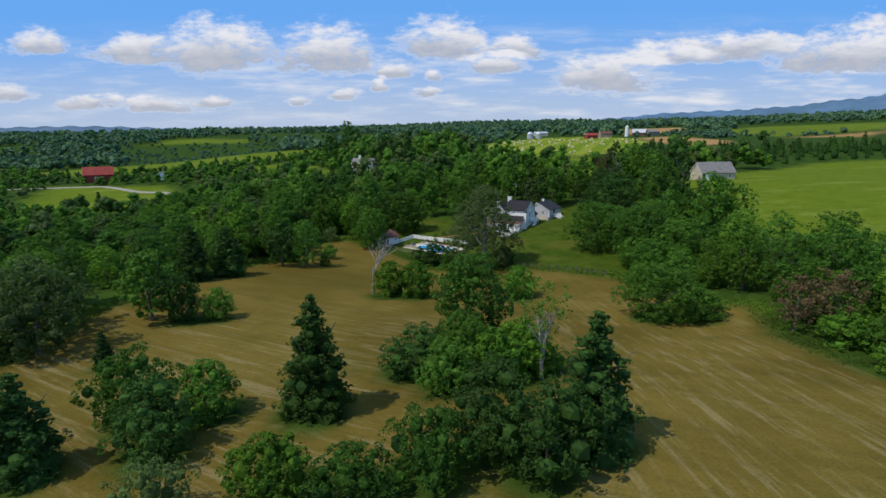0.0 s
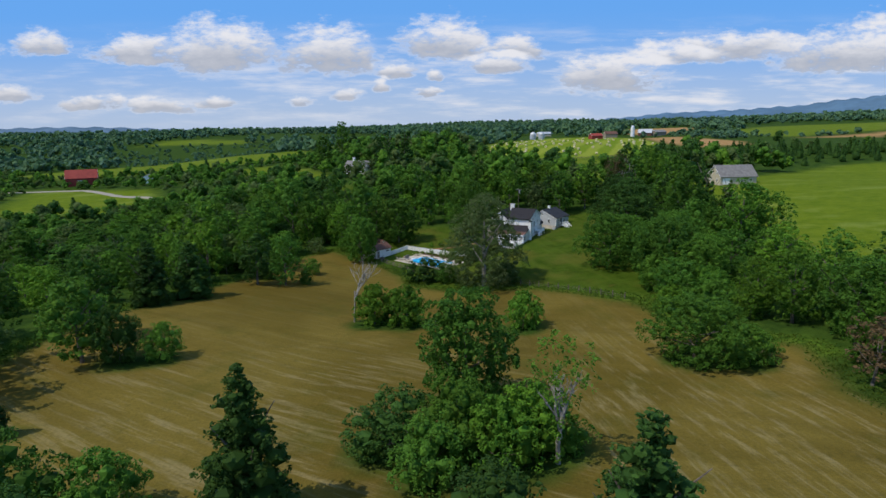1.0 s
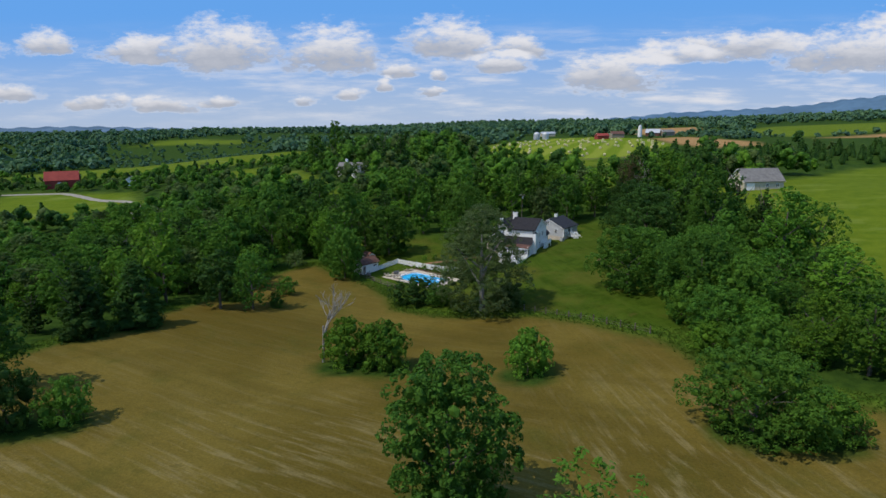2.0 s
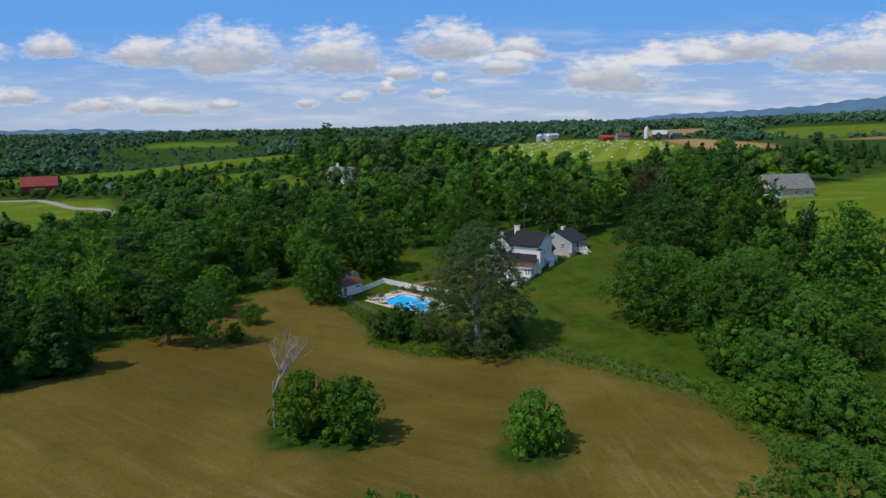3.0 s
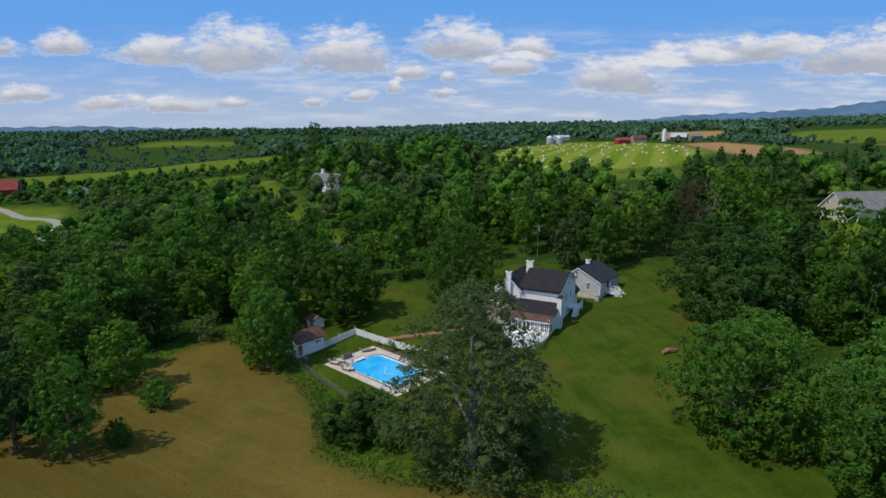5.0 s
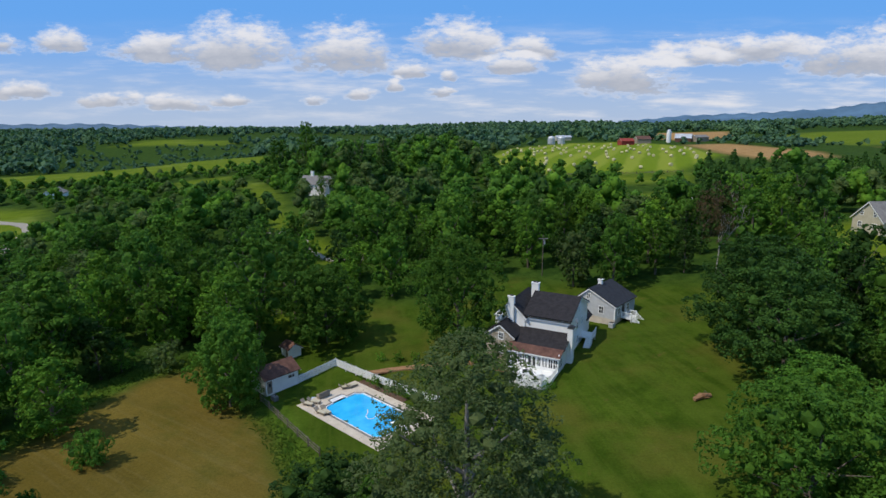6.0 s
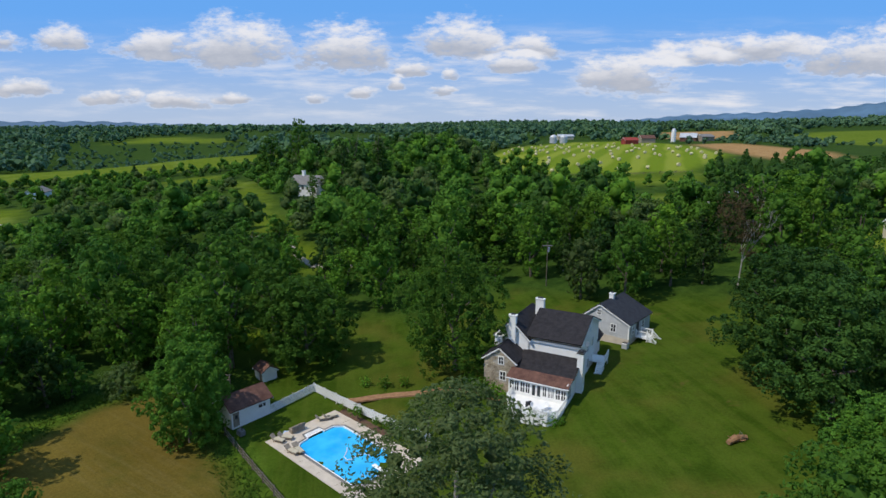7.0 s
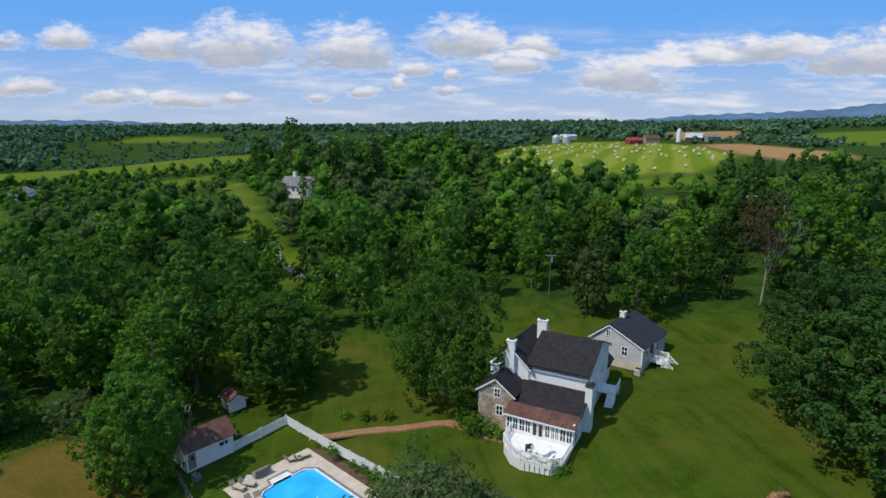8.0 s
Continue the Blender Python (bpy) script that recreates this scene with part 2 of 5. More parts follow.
# ---- the lie of the land ----
KNOTS = np.array([(0, -60, 13), (23, 57, 12.9), (-30, 60, 10.8), (45, 68, 12.3), (2, 90, 9.2), (34, 86, 10), (3, 111, 6.9), (33, 112, 9.2),
                  (14, 136, 5.6), (-30, 170, 4.6), (-52, 137, 6.6), (-60, 98, 9.6), (-4, 166, 4.75), (37, 136, 9.6), (44, 162, 10.2), (19, 168, 8.0),
                  (34, 187, 9.2), (29, 178, 9.8), (-10, 195, 6.2), (46, 207, 11.8), (104, 217, 19.6), (92, 125, 16.6), (170, 270, 19.2), (-35, 290, 17), (-152, 300, 9.5),
                  (-240, 450, 12.5), (-290, 400, 9), (-170, 500, 19.5), (-140, 430, 17), (-230, 560, 11), (-330, 760, 24), (-300, 690, 19), (-420, 650, 14), (420, 560, 35), (330, 460, 30), (240, 640, 31), (66, 300, 19), (98, 318, 22.0), (100, 560, 26.6), (165, 375, 27.2), (-110, 170, 3.5)], float)
ring = [(1500 * math.cos(a), 200 + 1500 * math.sin(a), 38 + 22 * math.cos(a)) for a in np.arange(0, 6.28, 0.4)]
K = np.vstack([KNOTS, np.array(ring)])


def tps(r2):
    return r2 * np.log(r2 + 1e-6) * 0.5


def solve_land():
    n = len(K)
    d2 = ((K[:, None, :2] - K[None, :, :2]) ** 2).sum(2) / 1e4
    A = np.zeros((n + 3, n + 3))
    A[:n, :n] = tps(d2) + np.eye(n) * 0.01
    A[:n, n] = A[n, :n] = 1
    A[:n, n + 1:] = K[:, :2] / 100
    A[n + 1:, :n] = (K[:, :2] / 100).T
    return np.linalg.solve(A, np.concatenate([K[:, 2], np.zeros(3)]))


LAND = solve_land()


def heights(xy):
    """The ground's height at an array of places."""
    xy = np.atleast_2d(np.asarray(xy, float))
    out = np.empty(len(xy))
    for s in range(0, len(xy), 20000):
        q = xy[s:s + 20000]
        r = np.hypot(q[:, 0], q[:, 1] - 200)
        far = np.clip((1500 / np.maximum(r, 1)), 0, 1)[:, None]
        q2 = (q - [0, 200]) * far + [0, 200]
        d2 = ((q2[:, None, :] - K[None, :, :2]) ** 2).sum(2) / 1e4
        out[s:s + 20000] = tps(d2) @ LAND[:len(K)] + LAND[len(K)] + q2 @ LAND[len(K) + 1:] / 100
    return out


def ground_z(x, y):
    return float(heights([(x, y)])[0])


def inside(poly, xy):
    """Signed distance to a polygon, positive within."""
    p = np.asarray(poly, float)
    x, y = xy[:, 0], xy[:, 1]
    best, odd = np.full(len(xy), 1e9), np.zeros(len(xy), bool)
    for (ax, ay), (bx, by) in zip(p, np.roll(p, -1, 0)):
        ex, ey = bx - ax, by - ay
        t = np.clip(((x - ax) * ex + (y - ay) * ey) / (ex * ex + ey * ey), 0, 1)
        best = np.minimum(best, np.hypot(x - ax - t * ex, y - ay - t * ey))
        cross = ((ay > y) != (by > y)) & (x < ex * (y - ay) / (ey if ey else 1e-9) + ax)
        odd ^= cross
    return np.where(odd, best, -best)


HAYFIELD = [(-62, -90), (64, -90), (58, 30), (47, 62), (45, 72), (49, 87), (43, 93), (37, 100), (35, 114), (26, 125), (20, 131.5), (10.5, 135), (1, 137), (-7.5, 142), (-9.5, 152), (-15, 161), (-25, 172), (-31.5, 180),
            (-38, 175), (-42, 158), (-50, 138), (-60, 108), (-58, 72)]
LAWN = [(36, 112), (27, 124), (16, 135), (4, 139), (-6.5, 144), (-8.5, 153), (-14, 162), (-20, 169), (-18, 178), (-22, 192), (-16, 202), (-6, 207), (6, 204), (14, 210), (22, 215),
        (30, 211), (44, 206), (58, 202), (64, 196), (60, 180), (54, 160), (50, 138), (45, 120)]
GREENS = [[(76, 112), (80, 172), (90, 226), (128, 246), (190, 290), (400, 300), (260, 110)],
          [(-200, 258), (-140, 250), (-124, 262), (-132, 282), (-156, 314), (-230, 334)],
          [(-92, 362), (-78, 350), (-51, 289), (-33, 256), (-19, 236), (-17, 229), (-25, 229), (-40, 250), (-60, 291)],
          [(-34, 197), (-23, 194), (-20, 200), (-30, 203)],
          [(-300, 400), (-240, 385), (-190, 392), (-150, 418), (-118, 440), (-105, 480), (-130, 540), (-170, 545), (-235, 520), (-320, 470)],
          [(-370, 732), (-251, 742), (-270, 815), (-400, 840)],
          [(66, 252), (78, 262), (86, 294), (72, 298)],
          [(66, 318), (98, 314), (108, 334), (70, 337)],
          [(-135, 384), (-108, 392), (-98, 350), (-112, 344)],
          [(-140, 600), (-60, 590), (-80, 680), (-150, 690)],
          [(276, 480), (290, 560), (310, 640), (395, 730), (600, 740), (560, 600)]]
BALEFIELD = [(22, 400), (48, 346), (80, 341), (106, 342), (150, 400), (178, 530), (172, 625), (112, 632), (52, 548)]
TILLED = [[(184, 532), (220, 548), (216, 470), (216, 428), (200, 388), (158, 372), (157, 418)], [(282, 880), (384, 880), (264, 640), (216, 600), (210, 690)], [(276, 470), (330, 480), (420, 520), (330, 450)]]


# single trees and thickets: kind, place, width and height against the pattern
SINGLES = [("cedar0", -13.3, 53.5, 1.32, 1.03), ("cedar1", 13.0, 44.5, 1.38, 0.98), ("big0", 4.0, 74, 0.95, 1.0), ("bush0", 2.5, 62.5, 0.9, 1.0), ("bush1", 9.3, 62.5, 0.95, 1.05),
           ("bush2", -3.8, 63.5, 0.95, 0.75), ("bush0", 0.2, 58.5, 0.8, 0.75), ("bush1", 6.3, 60, 1.0, 1.0), ("bush0", 11.8, 63, 0.7, 0.55), ("bush2", 4.0, 45.5, 1.1, 0.95), ("bush0", -1.5, 40.5, 0.8, 0.85), ("bush2", 8.0, 40.5, 0.9, 1.0), ("bush0", -31.5, 53.0, 1.0, 1.05),
           ("bush0", -24.5, 54.0, 0.75, 0.8), ("bush2", -27, 46.5, 0.95, 0.9), ("bush1", -13.5, 38.5, 0.95, 0.9), ("bush0", -7.5, 38, 0.75, 0.6), ("pale", -22, 37, 0.9, 1.0), ("cedar1", -37, 44, 1.2, 0.75),
           ("cedar0", -44, 68, 0.5, 0.42), ("olive", -56, 73, 1.0, 1.0), ("olive", -63, 83, 1.1, 1.0), ("close0", -53, 98, 0.95, 0.9), ("close6", -26.5, 181.5, 1.1, 0.95), ("close2", -30.5, 189, 1.0, 0.95), ("close0", -20.5, 197, 1.0, 0.9), ("close3", -31, 193, 0.9, 0.85), ("close6", -39.5, 188, 1.0, 0.9), ("mid0", -48, 88, 0.95, 0.8), ("bush2", -43, 88.5, 0.75, 1.0), ("bush0", -38, 90, 0.6, 0.7),
           ("big1", 34.5, 86, 0.90, 0.72), ("bush0", 41, 84, 0.8, 0.6), ("bush1", 14.6, 105.0, 0.85, 1.05), ("cedar1", -50, 127, 1.4, 0.95), ("cedar0", -55.5, 121, 1.4, 1.0), ("bush1", -10.8, 110.5, 1.05, 1.15), ("bush1", -5.0, 109.0, 1.05, 1.15),
           ("willow", 10.6, 139.5, 1.2, 0.86), ("sapling", 7.2, 166, 1.0, 1.0), ("sapling", 11.8, 164.5, 0.85, 0.9), ("bush2", -3.5, 147, 1.05, 0.72), ("bush0", 2, 145, 0.7, 0.6), ("bush2", 16, 140, 0.7, 0.6), ("big3", 10.4, 183.2, 1.02, 1.06), ("big0", -12.6, 189, 1.22, 1.05),
           ("big0", -21.5, 168, 0.85, 0.95), ("mid6", -22.5, 175, 0.8, 0.8), ("big1", 38.5, 139, 1.02, 1.0), ("big2", 51.5, 174, 1.15, 1.0), ("big2", 51, 164, 1.1, 0.95), ("big1", 64, 156, 1.0, 1.0), ("big1", 47, 151, 0.78, 0.72), ("big1", 43, 112, 0.7, 0.62), ("bush0", 42, 118.5, 0.9, 0.9), ("bush1", 47, 109, 1.1, 1.0), ("big0", 49, 117, 0.85, 0.75), ("big1", 49, 131, 0.9, 1.0), ("bush1", 40, 107, 0.8, 0.75), ("bush0", 44, 103, 0.9, 0.8),
           ("big1", 46, 124, 1.0, 1.0), ("mid4", -41.5, 141, 1.0, 0.85), ("close0", -35, 141, 0.75, 0.78), ("close2", -40, 159.5, 0.9, 0.78), ("close6", -47.5, 154, 0.8, 0.8), ("bush0", -41, 148, 0.6, 0.6), ("bush0", -31, 143.5, 0.35, 0.45), ("bush0", -32, 153.6, 0.5, 0.55), ("pale", -36.8, 179.6, 0.95, 0.85),
           ("close2", 54, 80, 0.8, 0.7), ("close0", 57, 88, 0.9, 0.75), ("close6", 53.5, 96, 0.85, 0.75), ("close3", 60, 98, 0.9, 0.8), ("close0", 62, 84, 0.9, 0.8), ("close2", 50.5, 101, 0.8, 0.7), ("close6", 66, 92, 0.95, 0.8), ("bush1", 52, 67, 1.0, 0.7),
           ("bush0", 55, 62, 1.0, 0.7), ("bush1", 51.5, 58, 0.9, 0.6), ("close3", 64, 75, 0.9, 0.8), ("close2", 70, 83, 0.9, 0.8), ("close6", 60, 69, 0.8, 0.75), ("russet", 49, 74, 1.2, 1.0), ("russet", 53, 71, 1.1, 1.1), ("mid5", 33.5, 208, 0.9, 0.95), ("mid0", 41, 206, 0.95, 1.0), ("mid5", -45.5, 297, 0.62, 0.55), ("mid1", -39, 298, 0.5, 0.5), ("mid5", -34.5, 301, 0.7, 0.66), ("mid1", -58, 352, 1.25, 1.5), ("mid4", -50, 345, 1.1, 1.35), ("mid0", -66, 340, 1.1, 1.3), ("pine0", -27, 314, 1.2, 1.4), ("pine1", -19, 320, 1.2, 1.35), ("mid4", -33, 322, 1.0, 1.3)]


def build_ground():
    def spread(lo, hi, step):
        a = list(np.arange(lo, hi, step))
        s = step
        while a[-1] < 4800:
            s *= 1.06
            a.append(a[-1] + s)
        s, b = step, [a[0]]
        while b[-1] > -4800:
            s *= 1.09
            b.append(b[-1] - s)
        return np.array(b[:0:-1] + a)
    xs, ys = spread(-110, 130, 1.6), spread(20, 235, 1.6)
    X, Y = np.meshgrid(xs, ys)
    xy = np.stack([X.ravel(), Y.ravel()], 1)
    z = heights(xy)
    r = np.hypot(xy[:, 0], xy[:, 1])
    fade = np.clip((r - 500) / 1500, 0, 1)
    z = z + fade * 9 * np.sin(xy[:, 0] / 310 + 1.0) * np.sin(xy[:, 1] / 260 + 0.5)
    z = z + 0.10 * np.sin(xy[:, 0] / 3.1 + np.sin(xy[:, 1] / 4.3)) * np.sin(xy[:, 1] / 3.7)
    nx, ny = len(xs), len(ys)
    idx = np.arange(nx * ny).reshape(ny, nx)
    quads = np.stack([idx[:-1, :-1], idx[:-1, 1:], idx[1:, 1:], idx[1:, :-1]], -1).reshape(-1, 4)
    # open the ground where the pool lies
    mid = xy[quads].mean(1)
    loc = (mid - POOL0) @ np.array([U2, V2]).T
    quads = quads[~((loc[:, 0] > 1.0) & (loc[:, 0] < 9.0) & (loc[:, 1] > 1.4) & (loc[:, 1] < 15.2))]
    lp = (xy - POOL0) @ np.array([U2, V2]).T
    flat = np.clip(3 - np.maximum(np.maximum(-lp[:, 0] - 1, lp[:, 0] - 12), np.maximum(-lp[:, 1] - 1, lp[:, 1] - 18)), 0, 3) / 3
    z = z * (1 - flat) + flat * POOL_Z
    me = bpy.data.meshes.new("ground")
    me.vertices.add(len(xy))
    me.vertices.foreach_set("co", np.column_stack([xy, z]).ravel())
    me.loops.add(quads.size)
    me.loops.foreach_set("vertex_index", quads.ravel().astype(np.int32))
    me.polygons.add(len(quads))
    me.polygons.foreach_set("loop_start", np.arange(0, quads.size, 4, dtype=np.int32))
    me.polygons.foreach_set("use_smooth", np.ones(len(quads), bool))
    me.update(calc_edges=True)
    wob = 1.2 * np.sin(xy[:, 0] / 5.3 + 2 * np.sin(xy[:, 1] / 7.1)) + 0.6 * np.sin(xy[:, 1] / 2.3 + xy[:, 0] / 2.9)
    soft = lambda d, w: np.clip(d / w * 0.5 + 0.5, 0, 1)
    masks = {"hay": soft(inside(HAYFIELD, xy) + wob * 0.35, 1.6), "lawn": soft(inside(LAWN, xy) + wob * 0.5, 3),
             "green": np.max([soft(inside(p, xy) + wob, 4) for p in GREENS], axis=0), "bale": soft(inside(BALEFIELD, xy), 4),
             "verge": np.clip(1.3 - np.abs(inside(HAYFIELD, xy) + 2.6 + wob * 0.5) / 2.4, 0, 1) * (xy[:, 1] > 84),
             "tilled": np.max([soft(inside(p, xy), 5) for p in TILLED], axis=0)}
    # uncut grass stays round the stems in the mown field
    for kind, x, y, s, sz in SINGLES:
        if y < 150 and kind[:4] in ("ceda", "bush", "big0", "big1"):
            reach = {"c": 2.6, "b": 3.6}[kind[0]] * s + 0.6
            masks["hay"] *= np.clip((np.hypot(xy[:, 0] - x, xy[:, 1] - y) - reach + 0.4 * wob) / 2.0 + 0.5, 0, 1)
    for k, v in masks.items():
        me.attributes.new(k, "FLOAT", "POINT").data.foreach_set("value", v.astype(np.float32))
    m, gr, bsdf = material("land", 0.95)
    bsdf.inputs["Specular IOR Level"].default_value = 0.02
    v = gr.node("ShaderNodeTexCoord").outputs["Object"]
    def at(n):
        a = gr.node("ShaderNodeAttribute")
        a.attribute_name = n
        return a.outputs["Fac"]

    broad, mid_n, fine = gr.noise(v, 0.035, 4.0), gr.noise(v, 0.3, 4.0, 0.6), gr.noise(v, 3.5, 4.0, 0.65)
    base = gr.mix(gr.smooth(mid_n, 0.35, 0.65), (0.026, 0.058, 0.010), (0.048, 0.092, 0.014))
    lawn = gr.mix(gr.smooth(mid_n, 0.3, 0.7), (0.036, 0.068, 0.006), (0.062, 0.104, 0.010))
    lawn = gr.mix(gr.smooth(gr.noise(v, 0.09, 3.0), 0.47, 0.68, 0.0, 0.7), lawn, (0.104, 0.104, 0.018))
    lawn = gr.mix(gr.smooth(gr.noise(gr.scaled(v, (0.75, 0.03, 1), radians(-12)), 1.0, 3.0, 0.6), 0.42, 0.62, 0.0, 0.30), lawn, (0.095, 0.125, 0.018))
    lawn = gr.mix(gr.smooth(gr.noise(v, 0.22, 5.0, 0.7), 0.60, 0.74, 0.0, 0.6), lawn, (0.13, 0.09, 0.028))
    streak = gr.noise(gr.scaled(v, (0.85, 0.055, 1), radians(-59)), 1.3, 5.0, 0.68)
    sx = gr.node("ShaderNodeSeparateXYZ")
    gr.put(sx, 0, v)
    streak2 = gr.noise(gr.scaled(v, (0.8, 0.045, 1), radians(-6)), 1.3, 5.0, 0.68)
    east = gr.smooth(gr.math("ADD", sx.outputs[0], gr.math("MULTIPLY", gr.noise(v, 0.1, 2.0), 8.0)), 16.0, 20.0)
    pick = gr.node("ShaderNodeMix")
    pick.data_type = "FLOAT"
    gr.put(pick, 0, east), gr.put(pick, 2, streak), gr.put(pick, 3, streak2)
    streak = pick.outputs[0]
    hay = gr.mix(gr.smooth(broad, 0.38, 0.62), (0.120, 0.090, 0.017), (0.172, 0.130, 0.028))
    rowed = gr.smooth(gr.math("ADD", sx.outputs[1], gr.math("MULTIPLY", gr.noise(v, 0.06, 2.0), 50.0)), 95.0, 135.0, 0.72, 0.14)
    hay = gr.mix(gr.math("MULTIPLY", gr.smooth(streak, 0.47, 0.68), rowed), hay, (0.27, 0.22, 0.10))
    hay = gr.mix(gr.smooth(gr.noise(gr.scaled(v, (0.35, 0.02, 1), radians(-60)), 1.0, 2.0, 0.5), 0.45, 0.65, 0.0, 0.3), hay, (0.085, 0.066, 0.014))
    hay = gr.mix(gr.smooth(gr.noise(v, 0.12, 5.0, 0.65), 0.5, 0.75, 0.0, 0.55), hay, (0.085, 0.088, 0.016))
    hay = gr.mix(gr.smooth(gr.noise(v, 0.9, 5.0, 0.7), 0.52, 0.72, 0.0, 0.4), hay, (0.075, 0.068, 0.016))
    green = gr.mix(gr.smooth(mid_n, 0.3, 0.7), (0.098, 0.152, 0.010), (0.138, 0.188, 0.014))
    green = gr.mix(gr.smooth(gr.noise(gr.scaled(v, (0.02, 0.1, 1)), 1.0, 3.0), 0.5, 0.7, 0.0, 0.6), green, (0.20, 0.25, 0.05))
    rows = gr.node("ShaderNodeTexWave")
    rows.wave_type, rows.bands_direction = "BANDS", "X"
    gr.put(rows, 0, gr.scaled(v, (1, 1, 1), radians(20)))
    rows.inputs["Scale"].default_value, rows.inputs["Distortion"].default_value = 0.02, 1.5
    bale = gr.mix(gr.smooth(rows.outputs["Fac"], 0.3, 0.8), (0.15, 0.22, 0.015), (0.23, 0.28, 0.035))
    till = gr.mix(gr.smooth(mid_n, 0.3, 0.7), (0.33, 0.19, 0.075), (0.43, 0.27, 0.12))
    col = base
    verge = gr.mix(gr.smooth(gr.noise(v, 0.8, 4.0, 0.65), 0.35, 0.65), (0.040, 0.088, 0.010), (0.095, 0.165, 0.018))
    for n, c in (("lawn", lawn), ("verge", verge), ("hay", hay), ("green", green), ("bale", bale), ("tilled", till)):
        col = gr.mix(at(n), col, c)
    col = gr.mix(1.0, col, gr.mix(fine, (0.50, 0.50, 0.50), (1.16, 1.16, 1.12)), "MULTIPLY")
    gr.put(bsdf, "Base Color", col)
    bump(gr, bsdf, gr.math("ADD", fine, gr.math("MULTIPLY", gr.math("MULTIPLY", streak, at("hay")), 0.8)), 0.6, 0.15)
    return tagged(mesh_object("ground", me, m), "rolling farmland with mown tan hay field and green lawn", "ground", kind="structure")


# the pool's frame: corner of the patio, its short and its long way
POOL0, POOL_Z = np.array([-12.8, 168.6]), 4.85
U2, V2 = np.array([0.650, 0.760]), np.array([0.760, -0.650])
ground = build_ground()


# ---- trees ----
def ico(level):
    bm = bmesh.new()
    bmesh.ops.create_icosphere(bm, subdivisions=level, radius=1.0)
    v = np.array([p.co[:] for p in bm.verts])
    f = [tuple(x.index for x in p.verts) for p in bm.faces]
    bm.free()
    return v, f


ICO1_V, ICO1_F = ico(1)


def crown_mesh(name, seed, lobes, cards, size, mat, core=0.58, droop=0.0, ragged=0.25, clump=1.1):
    """Leaf sprays over a heap of rounded lobes (x, y, z, r, flatten), with darker foliage within."""
    rng = np.random.default_rng(seed)
    L = np.array([l[:4] for l in lobes])
    vs, fs, base = [], [], 0
    KV, KF = ICO1_V, ICO1_F
    if core:
        for x, y, z, r in L:
            k = core * (1 + 0.16 * np.sin(KV @ rng.normal(0, 2.4, 3) + rng.uniform(0, 6)) + rng.normal(0, 0.05, len(KV)))
            vs.append(KV * k[:, None] * r + (x, y, z))
            fs += [(a + base, b + base, c + base) for a, b, c in KF]
            base += len(KV)
    # sprays sit on small tufts over each lobe, so that the crown breaks into lit heads and dark gaps
    area = L[:, 3] ** 2
    count = rng.multinomial(cards, area / area.sum())
    for (x, y, z, r), n in zip(L, count):
        heads = max(5, int(9 * (r / clump) ** 1.2))
        c = rng.normal(0, 1, (heads, 3)) + (0, 0, 0.25)
        c /= np.linalg.norm(c, axis=1)[:, None]
        cr = r * rng.uniform(0.26, 0.46, heads) * min(1.0, (9 / heads) ** 0.4)
        c = c * (r * rng.uniform(0.70, 0.70 + 0.5 * ragged + 0.12, heads))[:, None]
        pick = rng.integers(0, heads, n)
        d = rng.normal(0, 1, (n, 3)) + c[pick] / r * 0.8 + (0, 0, 0.35)
        d /= np.linalg.norm(d, axis=1)[:, None]
        p = c[pick] + d * (cr[pick] * rng.uniform(0.75, 1.0 + 0.45 * ragged, n))[:, None] + (x, y, z)
        dist = np.linalg.norm(p[:, None] - L[None, :, :3], axis=2) / L[None, :, 3]
        keep = ((dist < 0.70).sum(1) == 0) & (p[:, 2] > 0.05)
        d, p = d[keep], p[keep]
        n = len(p)
        nrm = d + rng.normal(0, 0.55, (n, 3)) + (0, 0, 0.25)
        nrm /= np.linalg.norm(nrm, axis=1)[:, None]
        t = np.cross(nrm, rng.normal(0, 1, (n, 3)))
        t[:, 2] -= droop
        t /= np.linalg.norm(t, axis=1)[:, None] + 1e-9
        b = np.cross(nrm, t)
        s = size * rng.uniform(0.55, 1.3, n)[:, None]
        w = s * rng.uniform(0.45, 0.8, n)[:, None]
        bend = nrm * s * rng.uniform(-0.25, 0.25, n)[:, None]
        q = np.stack([p - t * s * 0.5 - bend, p + b * w * 0.5 + t * s * 0.08, p + t * s * 0.55 - bend, p - b * w * 0.5], 1)
        vs.append(q.reshape(-1, 3))
        fs += [(base + 4 * i, base + 4 * i + 1, base + 4 * i + 2, base + 4 * i + 3) for i in range(n)]
        base += 4 * n
    me = bpy.data.meshes.new(name)
    me.from_pydata(np.concatenate(vs).tolist(), [], fs)
    me.materials.append(mat)
    return me


